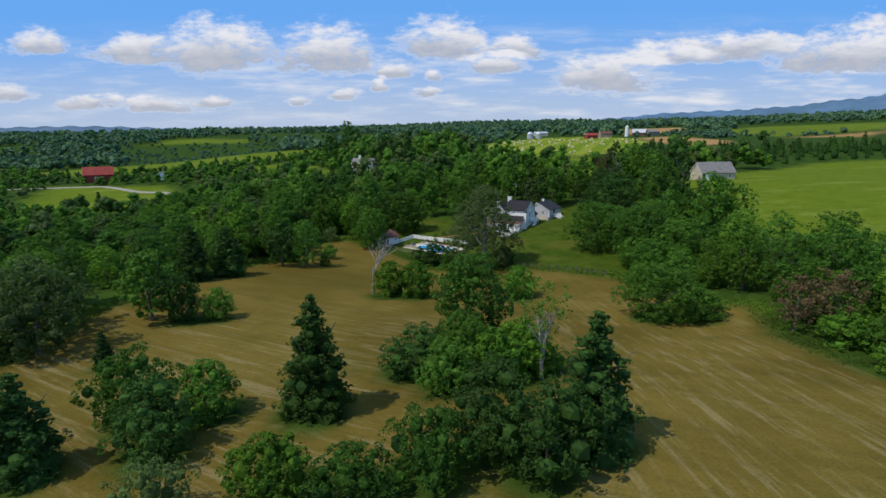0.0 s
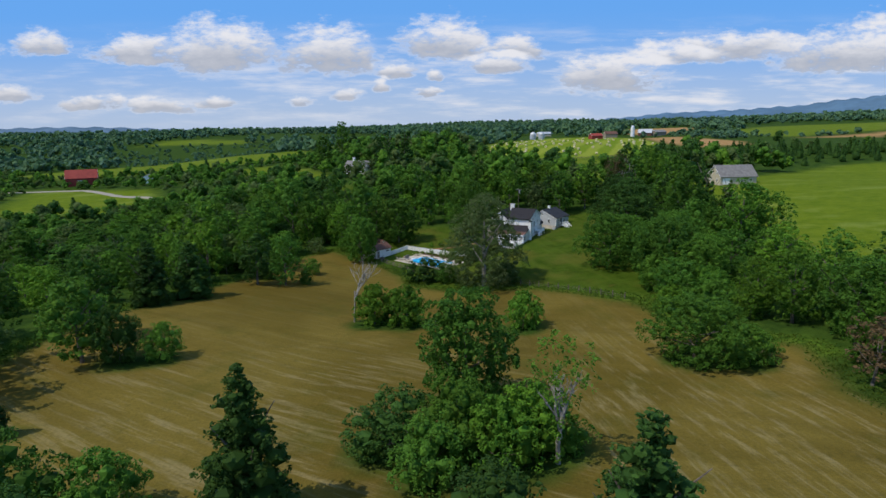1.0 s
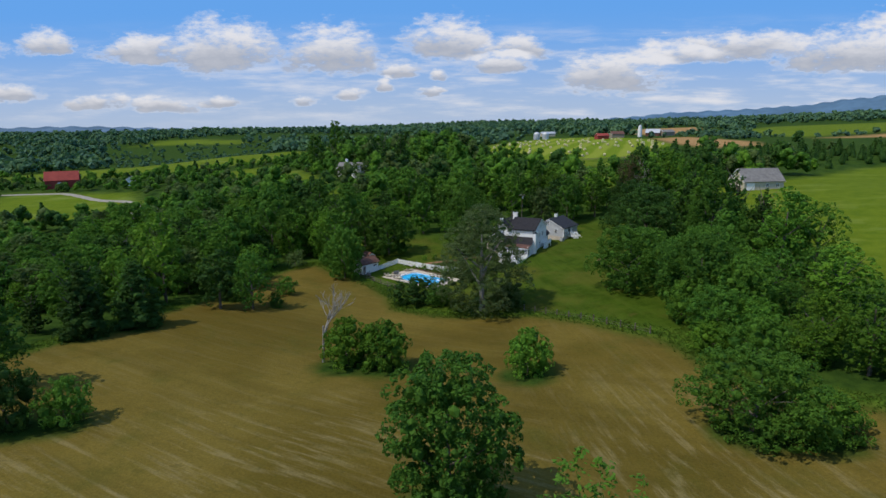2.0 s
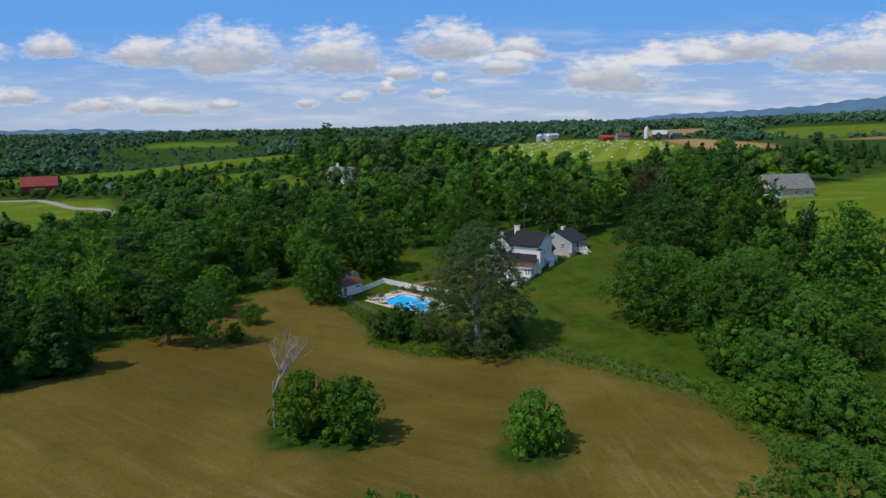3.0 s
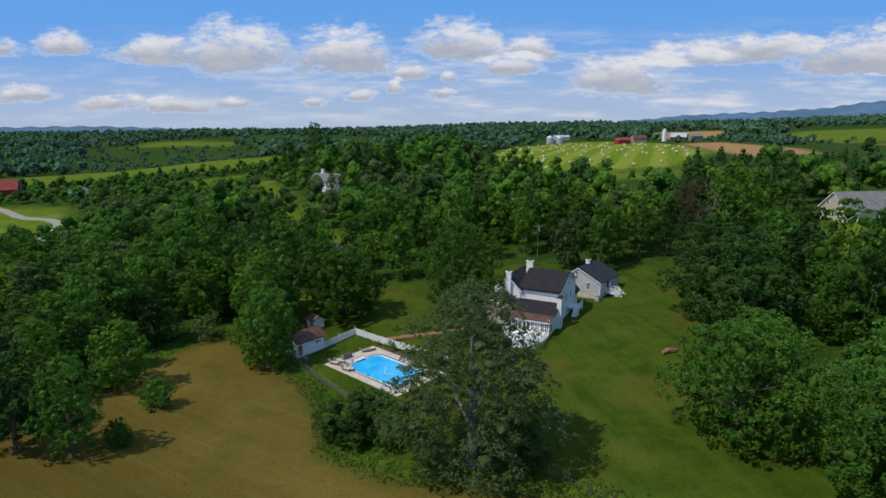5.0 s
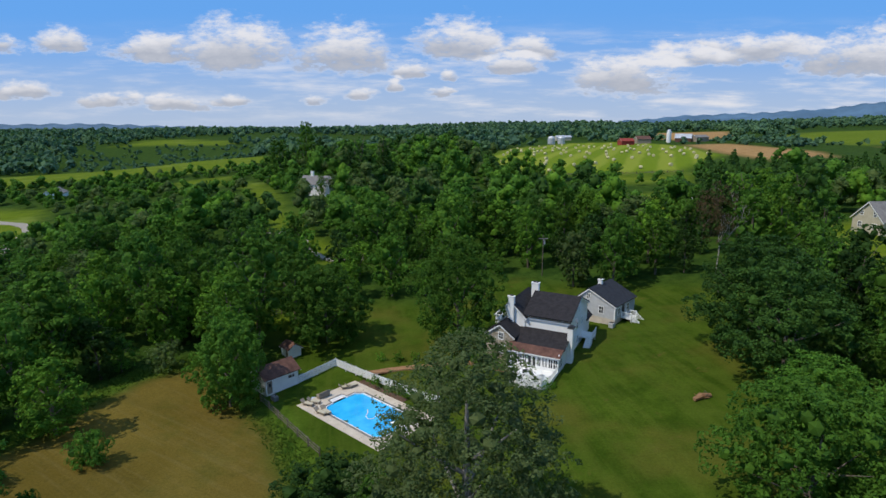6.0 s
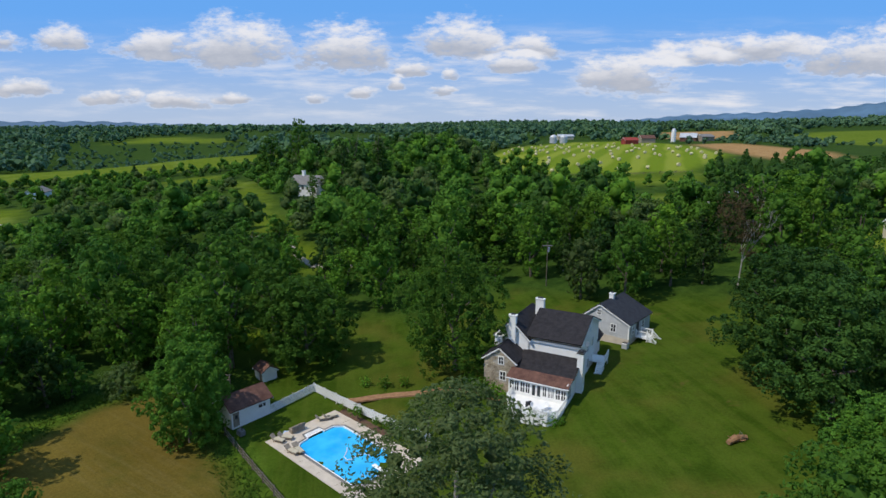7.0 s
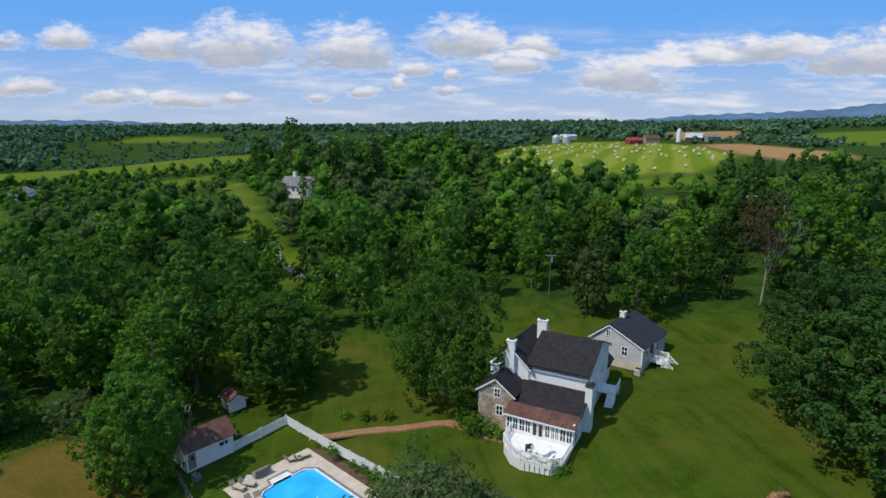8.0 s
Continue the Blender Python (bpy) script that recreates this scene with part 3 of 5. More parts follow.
def round_lobes(seed, h, w, low=0.22, n=16, big=0.46, taper=0.0):
    """Lobes that fill an uneven, domed crown of height h and width w over a bare stem."""
    rng = np.random.default_rng(seed)
    out = [(0, 0, h * (low + 1) / 2, 0.30 * w)]
    lean = rng.normal(0, 0.04 * w, 2)
    for i in range(n):
        u = (i + 0.5) / n
        z = low + (1 - low) * u
        env = math.sin(math.pi * min(1, (z - low) / (1 - low) * 0.82 + 0.14)) ** 0.7 * (1 - taper * u)
        a = i * 2.4 + rng.uniform(-0.5, 0.5)
        r = w * big * 0.5 * rng.uniform(0.62, 1.15) * (0.6 + 0.4 * env)
        ro = max(0, w * 0.5 * env - r * 0.75) * rng.uniform(0.7, 1.2)
        out.append((ro * math.cos(a) + lean[0] * u, ro * math.sin(a) + lean[1] * u, min(h * z, h - r * 0.8), r))
    return out


def cone_lobes(seed, h, w, n=26, low=0.04, power=0.8):
    rng = np.random.default_rng(seed)
    out = []
    for i in range(n):
        u = (i + 0.5) / n
        env = (1 - u) ** power * w * 0.5
        a = i * 2.4 + rng.uniform(-0.6, 0.6)
        r = max(0.16 * w * (1 - u) + 0.05 * w, 0.05 * w) * rng.uniform(0.85, 1.3)
        ro = max(0, env - r * 0.7) * rng.uniform(0.75, 1.15)
        out.append((ro * math.cos(a), ro * math.sin(a), h * (low + (0.97 - low) * u), r))
        if ro > r:
            out.append((ro * 0.35 * math.cos(a + 2), ro * 0.35 * math.sin(a + 2), h * (low + (0.97 - low) * u), r))
    return out


def trunk_mesh(seed, h, r, reach, mat, fork=0.35, n=5):
    rng = np.random.default_rng(seed)
    bm = bmesh.new()
    x, y = rng.normal(0, 0.02 * h, 2)
    tube([(0, 0, -0.4), (0, 0, 0.3), (x * 0.5, y * 0.5, h * fork), (x, y, h * 0.75)], [r * 1.5, r, r * 0.75, r * 0.22], 8, bm)
    for i in range(n):
        a, z0 = i * 2.4 + rng.uniform(-0.4, 0.4), h * (fork * 0.8 + 0.3 * i / n)
        e = reach * rng.uniform(0.6, 1.0)
        tube([(x * 0.5, y * 0.5, z0), (e * 0.5 * math.cos(a), e * 0.5 * math.sin(a), z0 + h * 0.12), (e * math.cos(a), e * math.sin(a), z0 + h * 0.27)], [r * 0.45, r * 0.3, r * 0.08], 5, bm)
    me = bpy.data.meshes.new("trunk")
    bm.to_mesh(me)
    bm.free()
    me.materials.append(mat)
    return me


def tree_kind(name, seed, h, w, lobes, cards, size, mat, bark=None, label="", category="tree", core=0.42, droop=0.0, ragged=0.25, stem=0.02, bare=0.35, clump=1.1):
    """A pattern tree: an Empty with trunk and crown, to be copied to its places."""
    root = new(name)
    tagged(root, label, category)
    mesh_object("trunk", trunk_mesh(seed, h, h * stem, w * 0.42, bark or M_bark, bare), None, root)
    mesh_object("crown", crown_mesh("crown", seed, lobes, cards, size, mat, core, droop, ragged, clump), None, root)
    return root


L_MAPLE = "broad green deciduous tree in full summer leaf"
KINDS = {}


# bluer far leaf, its tint is distance haze mixed into the base colour
M_leaf_haze = leaf_material("leaf_haze_blue", (0.039, 0.094, 0.060), (0.073, 0.147, 0.088), (0.075, 0.140, 0.084), 0.2)
M_grass = leaf_material("grass_blade", (0.068, 0.122, 0.013), (0.113, 0.184, 0.023), (0.122, 0.171, 0.023), 0.45)


def define_kinds():
    rng = random.Random(5)
    for i, (h, w, mat) in enumerate([(15, 10.0, M_leaf), (17, 9.0, M_leaf), (13, 9.5, M_leaf_bright), (16, 11.0, M_leaf), (14, 8.5, M_leaf_dark), (12, 9.0, M_leaf_olive), (15, 9.0, M_leaf_bright)]):
        KINDS[f"mid{i}"] = (tree_kind("woodland_tree", 20 + i, h, w, round_lobes(20 + i, h, w, 0.14, 19, 0.42), 2600, 0.56, mat, label=L_MAPLE, core=0.5, ragged=0.3, clump=1.5), [0])
        if i in (0, 2, 3, 6):
            KINDS[f"close{i}"] = (tree_kind("woodland_tree", 40 + i, h, w, round_lobes(40 + i, h, w, 0.08, 24, 0.38), 5000, 0.45, mat, core=0.36, label="full green deciduous tree at wood edge", ragged=0.35, clump=1.0), [0])
    for i in range(2):
        h, w = 15, 7.5
        KINDS[f"pine{i}"] = (tree_kind("pine_tree", 70 + i, h, w, cone_lobes(70 + i, h, w, 16, 0.12, 0.6), 1600, 0.75, M_leaf_dark, label="dark green pine with layered boughs", ragged=0.5, bare=0.6), [0])
    for i in range(2):
        h, w = 13, 6.2
        KINDS[f"cedar{i}"] = (tree_kind("red_cedar", 80 + i, h, w, cone_lobes(80 + i, h, w, 38, 0.02, 0.5), 13000, 0.28, M_leaf_dark, label="dark conical red cedar standing in hay field", clump=0.7, core=0.7, ragged=0.3, bare=0.3), [0])
    for i, (h, w, mat) in enumerate([(7.5, 9, M_leaf), (6.0, 7.5, M_leaf_bright), (8, 9, M_leaf_dark)]):
        KINDS[f"bush{i}"] = (tree_kind("field_thicket", 90 + i, h, w, round_lobes(90 + i, h, w, 0.02, 22, 0.40), 7600, 0.32, mat, label="leafy green thicket beside mown hay", category="bush", core=0.5, ragged=0.3, bare=0.15), [0])
    for i, (h, w, mat) in enumerate([(13, 12, M_leaf), (12, 15, M_leaf), (16, 14, M_leaf_dark), (17, 15.5, M_leaf)]):
        KINDS[f"big{i}"] = (tree_kind("shade_tree", 100 + i, h, w, round_lobes(100 + i, h, w, 0.08, 36, 0.34), 20000, 0.39, mat, core=0.3, label="large dense shade tree with dark green crown", ragged=0.3, bare=0.25), [0])
    KINDS["willow"] = (tree_kind("silver_maple", 120, 24, 15, round_lobes(120, 24, 16.5, 0.03, 64, 0.32, 0.25), 62000, 0.26, M_leaf_silver, label="tall airy grey-green tree with pale limbs beside pool", core=0.25, droop=0.3, ragged=0.7, bare=0.3, bark=M_dead, clump=0.6), [0])
    KINDS["sapling"] = (tree_kind("garden_sapling", 125, 6, 5, round_lobes(125, 6, 5, 0.1, 16, 0.32), 1500, 0.22, M_leaf_olive, label="sparse young tree beside pool fence", core=0.0, ragged=0.8), [0])
    KINDS["olive"] = (tree_kind("olive_green_tree", 121, 12, 13, round_lobes(121, 12, 13, 0.12, 24, 0.34), 6000, 0.46, M_leaf_olive, label="airy olive-green tree at field edge", core=0.4, ragged=0.5), [0])
    KINDS["russet"] = (tree_kind("browned_tree", 122, 8, 7, round_lobes(122, 8, 7, 0.25, 12, 0.36), 1800, 0.35, M_leaf_russet, label="half-dead tree with browned sparse foliage", core=0.0, ragged=0.7), [0])
    KINDS["shrub"] = (tree_kind("garden_shrub", 123, 2.0, 2.4, round_lobes(123, 2.0, 2.4, 0.02, 9, 0.5), 900, 0.16, M_leaf_bright, label="rounded green garden shrub", category="bush", ragged=0.4, bare=0.2), [0])
    KINDS["pale"] = (tree_kind("flowering_shrub", 124, 5, 7, round_lobes(124, 5, 7, 0.02, 14, 0.45), 3000, 0.28, M_leaf_olive, label="pale grey-green flowering shrub", category="bush", ragged=0.4, bare=0.15), [0])


def plant(kind, x, y, s=1.0, sz=None, turn=None, label="", rng=random.Random(9), sink=0.15):
    root, used = KINDS[kind]
    m = pose(x, y, ground_z(x, y) - sink, 0, 0, rng.uniform(0, 360) if turn is None else turn)
    if used[0]:
        root = copy_thing(root, m)
    else:
        root.matrix_basis, used[0] = m, 1
    root.scale = (s, s, sz or s)
    return tagged(root, label)


define_kinds()

# single trees and thickets of the hay field, the lawn and the pool
for kind, x, y, s, sz in SINGLES:
    plant(kind, x, y, s, sz)


def scatter():
    """Woods over all the land that is neither field, lawn nor drive, thinning to simple trees with distance."""
    rng = random.Random(11)
    pts = []
    for y in np.arange(58, 470, 1.0):
        step = 6.2 if y < 250 else 8.5
        if rng.random() > 1.0 / step * 1.1:
            continue
        half = 0.86 * y + 22
        x = -half + rng.uniform(0, step)
        while x < half + 12:
            pts.append((x + rng.uniform(-2, 2), y + rng.uniform(-2.4, 2.4), step))
            x += step * rng.uniform(0.85, 1.35)
    P = np.array(pts)
    xy = P[:, :2]
    free = (inside(HAYFIELD, xy) < -4.0) & (inside(LAWN, xy) < -3.0)
    for p in GREENS + TILLED + [BALEFIELD]:
        free &= inside(p, xy) < (-1.5 if p is GREENS[2] or p is GREENS[3] else -4.0)
    for x0, y0, r in ((109, 214, 13), (-37, 292, 12), (-171, 344, 9), (-298, 500, 16), (-19, 186, 4), (-35, 181, 5), (57, 199, 5), (62, 207, 4), (58, 190, 6), (60, 183, 6), (89, 268, 11), (80, 258, 6), (104, 205, 12), (97, 196, 9), (-20, 230, 3.5), (-30, 243, 3.5), (-39, 253, 3.5)):
        free &= np.hypot(xy[:, 0] - x0, xy[:, 1] - y0) > r
    # open ground between the near hedges at the sides
    free &= ~((np.abs(xy[:, 0]) < 34) & (xy[:, 1] < 120))
    free &= ~((xy[:, 0] > 112) & (xy[:, 1] > 345))
    P = P[free]
    gz = heights(P[:, :2])
    far = []
    for (x, y, step), z in zip(P, gz):
        near = y < 235 and abs(x) < 125
        low = 0.62 if (x > 40 and y < 128) else 0.75 if x < -62 else 1.0
        s = rng.choice((0.62, 0.8, 0.9, 1.0, 1.2)) * rng.uniform(0.9, 1.1) * (0.88 if near else 0.9)
        if x < -60 and y > 300:
            s *= 0.6
        elif x < -85 and y > 190:
            s *= 0.78
        if y > 300 and x > 20:
            s *= 0.72
        if near:
            kind = rng.choice(["mid0", "mid1", "mid2", "mid3", "mid4", "mid5", "mid6", "mid0", "mid1", "mid6"] + (["pine0", "pine1", "mid4"] if x < -50 or x > 62 else []))
            if y < 138 and not kind.startswith("pine"):
                kind = rng.choice(["close0", "close2", "close3", "close6"])
            plant(kind, x, y, s, s * rng.uniform(0.85, 1.15) * low, rng=rng, sink=0.3)
        else:
            far.append((x, y, z - 0.4, 9 * s, 13.5 * s * rng.uniform(0.8, 1.2) * low, 1 if (110 < x < 340 and 285 < y < 335) or rng.random() < 0.08 else 0))
    return far


def tall_grass():
    """Uncut verges between hay and lawn, as tufts of blades."""
    rng = np.random.default_rng(33)
    P = rng.uniform((-64, 60), (62, 185), (200000, 2))
    h, l = inside(HAYFIELD, P), inside(LAWN, P)
    edge = (h < 0.3) & (h > -5.0) & (rng.random(len(P)) < np.clip(1.2 - np.abs(h + 2.2) / 2.6, 0, 1))
    side = (h < 0) & (l < 1.0) & (l > -4)
    P = P[edge | (side & (rng.random(len(P)) < 0.55))][:22000]
    z = heights(P)
    n = len(P)
    a = rng.uniform(0, 6.28, n)
    hgt, w = rng.uniform(0.12, 0.34, n), rng.uniform(0.06, 0.16, n)
    lean = rng.normal(0, 0.25, (n, 2))
    dx, dy = np.cos(a) * w / 2, np.sin(a) * w / 2
    V = np.stack([np.column_stack([P[:, 0] - dx, P[:, 1] - dy, z - 0.1]), np.column_stack([P[:, 0] + dx, P[:, 1] + dy, z - 0.1]),
                  np.column_stack([P[:, 0] + dx * 0.8 + lean[:, 0], P[:, 1] + dy * 0.8 + lean[:, 1], z + hgt]), np.column_stack([P[:, 0] - dx * 0.5 + lean[:, 0] * 1.3, P[:, 1] - dy * 0.5 + lean[:, 1] * 1.3, z + hgt * 0.8])], 1)
    me = bpy.data.meshes.new("tall_grass")
    me.from_pydata(V.reshape(-1, 3).tolist(), [], np.arange(4 * n).reshape(-1, 4).tolist())
    me.materials.append(M_grass)
    return tagged(mesh_object("tall_grass", me, None), "uncut tall green grass along field edges", "grass", kind="stuff")


def woods(far, name, label, mats, seed, cards, size, lobes=5):
    """Far woods as one mass: each tree a few leafy lobes."""
    rng = np.random.default_rng(seed)
    bm = bmesh.new()
    bmesh.ops.create_icosphere(bm, subdivisions=1, radius=1.0)
    IV, IF = np.array([v.co[:] for v in bm.verts]), np.array([[v.index for v in f.verts] for f in bm.faces])
    bm.free()
    vs, tris, quads, tm, qm, base = [], [], [], [], [], 0
    for x, y, z, w, h, pine in far:
        k = 2 if pine else rng.choice(len(mats) - 1 if len(mats) < 4 else [0, 0, 1, 2, 3, 4])
        for j in range(lobes):
            u = (j + 0.5) / lobes
            if pine:
                r = w * 0.42 * (1.05 - u)
                c = np.array((x, y, z + h * (0.15 + 0.8 * u)))
            else:
                a = j * 2.4 + rng.uniform(0, 6)
                r = w * rng.uniform(0.20, 0.30)
                ro = w * 0.34 * (1.1 - 0.85 * u)
                c = np.array((x + ro * math.cos(a), y + ro * math.sin(a), z + h * 0.30 + (h * 0.72 - r) * u))
            squash = np.array((1, 1, 1.25 if pine else 1.0))
            vs.append(IV * r * 0.78 * squash * (1 + rng.normal(0, 0.1, (len(IV), 1))) + c)
            tris.append(IF + base)
            tm += [k] * len(IF)
            base += len(IV)
            n = cards
            d = rng.normal(0, 1, (n, 3))
            d /= np.linalg.norm(d, axis=1)[:, None]
            d[:, 2] = np.abs(d[:, 2]) * 1.0 - 0.25
            p = d * r * rng.uniform(0.8, 1.12, (n, 1)) * squash + c
            nrm = d + rng.normal(0, 0.8, (n, 3)) + (0, 0, 0.25)
            nrm /= np.linalg.norm(nrm, axis=1)[:, None]
            t = np.cross(nrm, rng.normal(0, 1, (n, 3)))
            t /= np.linalg.norm(t, axis=1)[:, None]
            b = np.cross(nrm, t)
            s = size * w / 9 * rng.uniform(0.6, 1.3, (n, 1))
            q = np.stack([p - t * s * 0.5, p + b * s * 0.35, p + t * s * 0.55, p - b * s * 0.35], 1)
            vs.append(q.reshape(-1, 3))
            quads.append(np.arange(4 * n).reshape(-1, 4) + base)
            qm += [k] * n
            base += 4 * n
    V, T, Q = np.concatenate(vs), np.concatenate(tris), np.concatenate(quads)
    me = bpy.data.meshes.new(name)
    me.vertices.add(len(V))
    me.vertices.foreach_set("co", V.ravel())
    me.loops.add(T.size + Q.size)
    me.loops.foreach_set("vertex_index", np.concatenate([T.ravel(), Q.ravel()]).astype(np.int32))
    me.polygons.add(len(T) + len(Q))
    me.polygons.foreach_set("loop_start", np.concatenate([np.arange(0, T.size, 3), T.size + np.arange(0, Q.size, 4)]).astype(np.int32))
    for m in mats:
        me.materials.append(m)
    me.polygons.foreach_set("material_index", np.array(tm + qm, dtype=np.int32))
    me.update(calc_edges=True)
    return tagged(mesh_object(name, me, None), label, "woods", kind="stuff")


def horizon_trees():
    """Hedges and woods of the far country, in patches."""
    rng = np.random.default_rng(21)
    y = 470 + 1650 * rng.uniform(0, 1, 20000) ** 1.2
    x = rng.uniform(-0.95, 0.95, 20000) * (y + 60)
    xy = np.stack([x, y], 1)
    patch = np.sin(x / 95 + 1.3 * np.sin(y / 130)) + np.sin(y / 70 + np.sin(x / 160) * 1.5)
    ok = patch > -0.75
    for p in GREENS + TILLED + [BALEFIELD]:
        ok &= inside(p, xy) < -3
    ok &= np.hypot(x - 185, y - 596) > 42
    ok &= np.hypot(x - 102, y - 615) > 24
    ok &= ~((np.abs(x - 122) < 18) & (y > 640) & (y < 706))
    xy = xy[ok][:6000]
    low = np.where((np.abs(xy[:, 0] / xy[:, 1] + 0.42) < 0.14) & (xy[:, 1] < 735), 0.45, np.where((xy[:, 0] > 180) & (xy[:, 1] < 640), 0.6, 1.0))
    z = heights(xy)
    r = np.hypot(xy[:, 0], xy[:, 1])
    z = z + np.clip((r - 500) / 1500, 0, 1) * 9 * np.sin(xy[:, 0] / 310 + 1.0) * np.sin(xy[:, 1] / 260 + 0.5)
    return [(a, b, c - 1.5, w, w * q, 0) for (a, b), c, w, q in zip(xy, z, low * rng.uniform(9, 15, len(xy)) * (1 + np.clip(r - 700, 0, 1400) / 4000), rng.uniform(0.75, 1.1, len(xy)))]


tall_grass()
far_list = scatter()
woods(far_list, "far_woods", "dense green summer woodland beyond lawn", [M_leaf, M_leaf_bright, M_leaf_dark, M_leaf_olive, M_leaf], 5, 36, 1.1, 6)
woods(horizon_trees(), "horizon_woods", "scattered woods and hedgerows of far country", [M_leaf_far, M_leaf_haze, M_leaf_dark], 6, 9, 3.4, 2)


# ---- buildings ----
def window_unit(parent, a, b, z, w, h, face="front", cols=2, rows=2, name="window", shutters=None):
    """A window in a wall: casing, dark glass and glazing bars. face front looks along -y, right along +x, left along -x."""
    def boxed(u0, u1, d0, d1, z0, z1, bm=None):
        if face == "front":
            return box(a + u0, a + u1, b - d1, b - d0, z + z0, z + z1, bm=bm)
        if face == "right":
            return box(a + d0, a + d1, b + u0, b + u1, z + z0, z + z1, bm=bm)
        return box(a - d1, a - d0, b + u0, b + u1, z + z0, z + z1, bm=bm)
    pane = part(name, boxed(-w / 2, w / 2, -0.02, 0.03, 0, h), M_glass, parent, "dark glazed window with white casing")
    bm = bmesh.new()
    for u0, u1, z0, z1 in ((-w / 2 - 0.1, -w / 2, -0.1, h + 0.1), (w / 2, w / 2 + 0.1, -0.1, h + 0.1), (-w / 2, w / 2, h, h + 0.1), (-w / 2, w / 2, -0.1, 0)):
        boxed(u0, u1, -0.02, 0.07, z0, z1, bm)
    part("frame", bm, M_white, pane)
    bm = bmesh.new()
    for i in range(1, cols):
        u = -w / 2 + w * i / cols
        boxed(u - 0.035, u + 0.035, 0.03, 0.055, 0, h, bm)
    for i in range(1, rows):
        v = h * i / rows
        boxed(-w / 2, w / 2, 0.03, 0.05, v - 0.03, v + 0.03, bm)
    part("muntin", bm, M_white, pane)
    return pane


def gable_block(root, x0, x1, y0, y1, eave, ridge, axis, wall, roof, peak=None, base=-1.5, over=0.35, thick=0.16, name="wall", roof_name="roof"):
    """Walls and a pitched roof. axis: the way the ridge runs; peak: where the ridge lies across it."""
    if axis == "x":
        lo, hi, s0, s1 = y0, y1, x0, x1
    else:
        lo, hi, s0, s1 = x0, x1, y0, y1
    mid = (lo + hi) / 2 if peak is None else peak
    w = part(name, prism([(lo, base), (hi, base), (hi, eave), (mid, ridge), (lo, eave)], axis, s0, s1), wall, root)
    for a in (lo, hi):
        k = (eave - ridge) / (a - mid)
        e = a + (over if a > mid else -over)
        r = part(roof_name, slab(mid, ridge + 0.02, e, ridge + k * (e - mid) + 0.02, thick, axis, s0 - over, s1 + over), roof, root)
        for q0 in (s0 - over - 0.03, s1 + over - 0.05):
            part("fascia", slab(mid, ridge - 0.16, e, ridge + k * (e - mid) - 0.16, 0.16, axis, q0, q0 + 0.08), M_white, r, "white painted verge board")
    return w


def chimney(root, x0, x1, y0, y1, z0, z1, name="chimney", mat=None, dark=False):
    c = part(name, box(x0, x1, y0, y1, z0, z1, 0.03), mat or M_white, root, "white plastered chimney")
    part("cap", box(x0 - 0.07, x1 + 0.07, y0 - 0.07, y1 + 0.07, z1, z1 + 0.14, 0.02), M_dark if dark else M_white, c)
    part("flue", box(x0 + 0.2, x1 - 0.2, y0 + 0.15, y1 - 0.15, z1 + 0.14, z1 + 0.3), M_dark, c)
    return c


BAL = None


def railing(root, pts, z, h=0.95, mat=None, gap=0.17, end_posts=True):
    """Posts, rails and balusters along a line of places at floor height z."""
    global BAL
    if BAL is None:
        bm = box(-0.022, 0.022, -0.022, 0.022, 0, 1.0)
        BAL = bpy.data.meshes.new("baluster")
        bm.to_mesh(BAL)
        bm.free()
        BAL.materials.append(M_white)
    mat = mat or M_white
    for (ax, ay, *az), (bx, by, *bz) in zip(pts, pts[1:]):
        za, zb = (az[0] if az else z), (bz[0] if bz else z)
        d = Vector((bx - ax, by - ay, zb - za))
        n = max(1, int(d.length / gap))
        post = part("post", box(ax - 0.07, ax + 0.07, ay - 0.07, ay + 0.07, za - 0.05, za + h + 0.12, 0.015), mat, root)
        for lo, hi in ((0.08, 0.15), (h - 0.07, h + 0.02)):
            q = Vector((-d.y, d.x, 0)).normalized() * 0.045
            bm = bmesh.new()
            vs = [bm.verts.new((x + s * q.x, y + s * q.y, zz + e)) for x, y, zz in ((ax, ay, za), (bx, by, zb)) for s, e in ((-1, lo), (1, lo), (1, hi), (-1, hi))]
            for f in ((0, 1, 2, 3), (7, 6, 5, 4), (0, 4, 5, 1), (1, 5, 6, 2), (2, 6, 7, 3), (3, 7, 4, 0)):
                bm.faces.new([vs[i] for i in f])
            part("rail", bm, mat, root)
        for i in range(1, n):
            p = Vector((ax, ay, za)) + d * i / n
            ob = mesh_object("baluster", BAL, None, root)
            ob.matrix_basis = Matrix.Translation((p.x, p.y, p.z + 0.1)) @ Matrix.Diagonal((1, 1, h - 0.1, 1))
    part("post", box(pts[-1][0] - 0.07, pts[-1][0] + 0.07, pts[-1][1] - 0.07, pts[-1][1] + 0.07, (pts[-1][2] if len(pts[-1]) > 2 else z) - 0.05, (pts[-1][2] if len(pts[-1]) > 2 else z) + h + 0.12, 0.015), mat, root)


def stairs(root, x0, x1, y0, y1, z0, z1, n=5):
    """Steps that fall from y0 at z1 to y1 at z0."""
    for i in range(n):
        ya, yb = y0 + (y1 - y0) * i / n, y0 + (y1 - y0) * (i + 1) / n
        top = z1 - (z1 - z0) * (i + 0.5) / n
        part("step", box(x0, x1, min(ya, yb), max(ya, yb), z0 - 0.4, top), M_white, root)


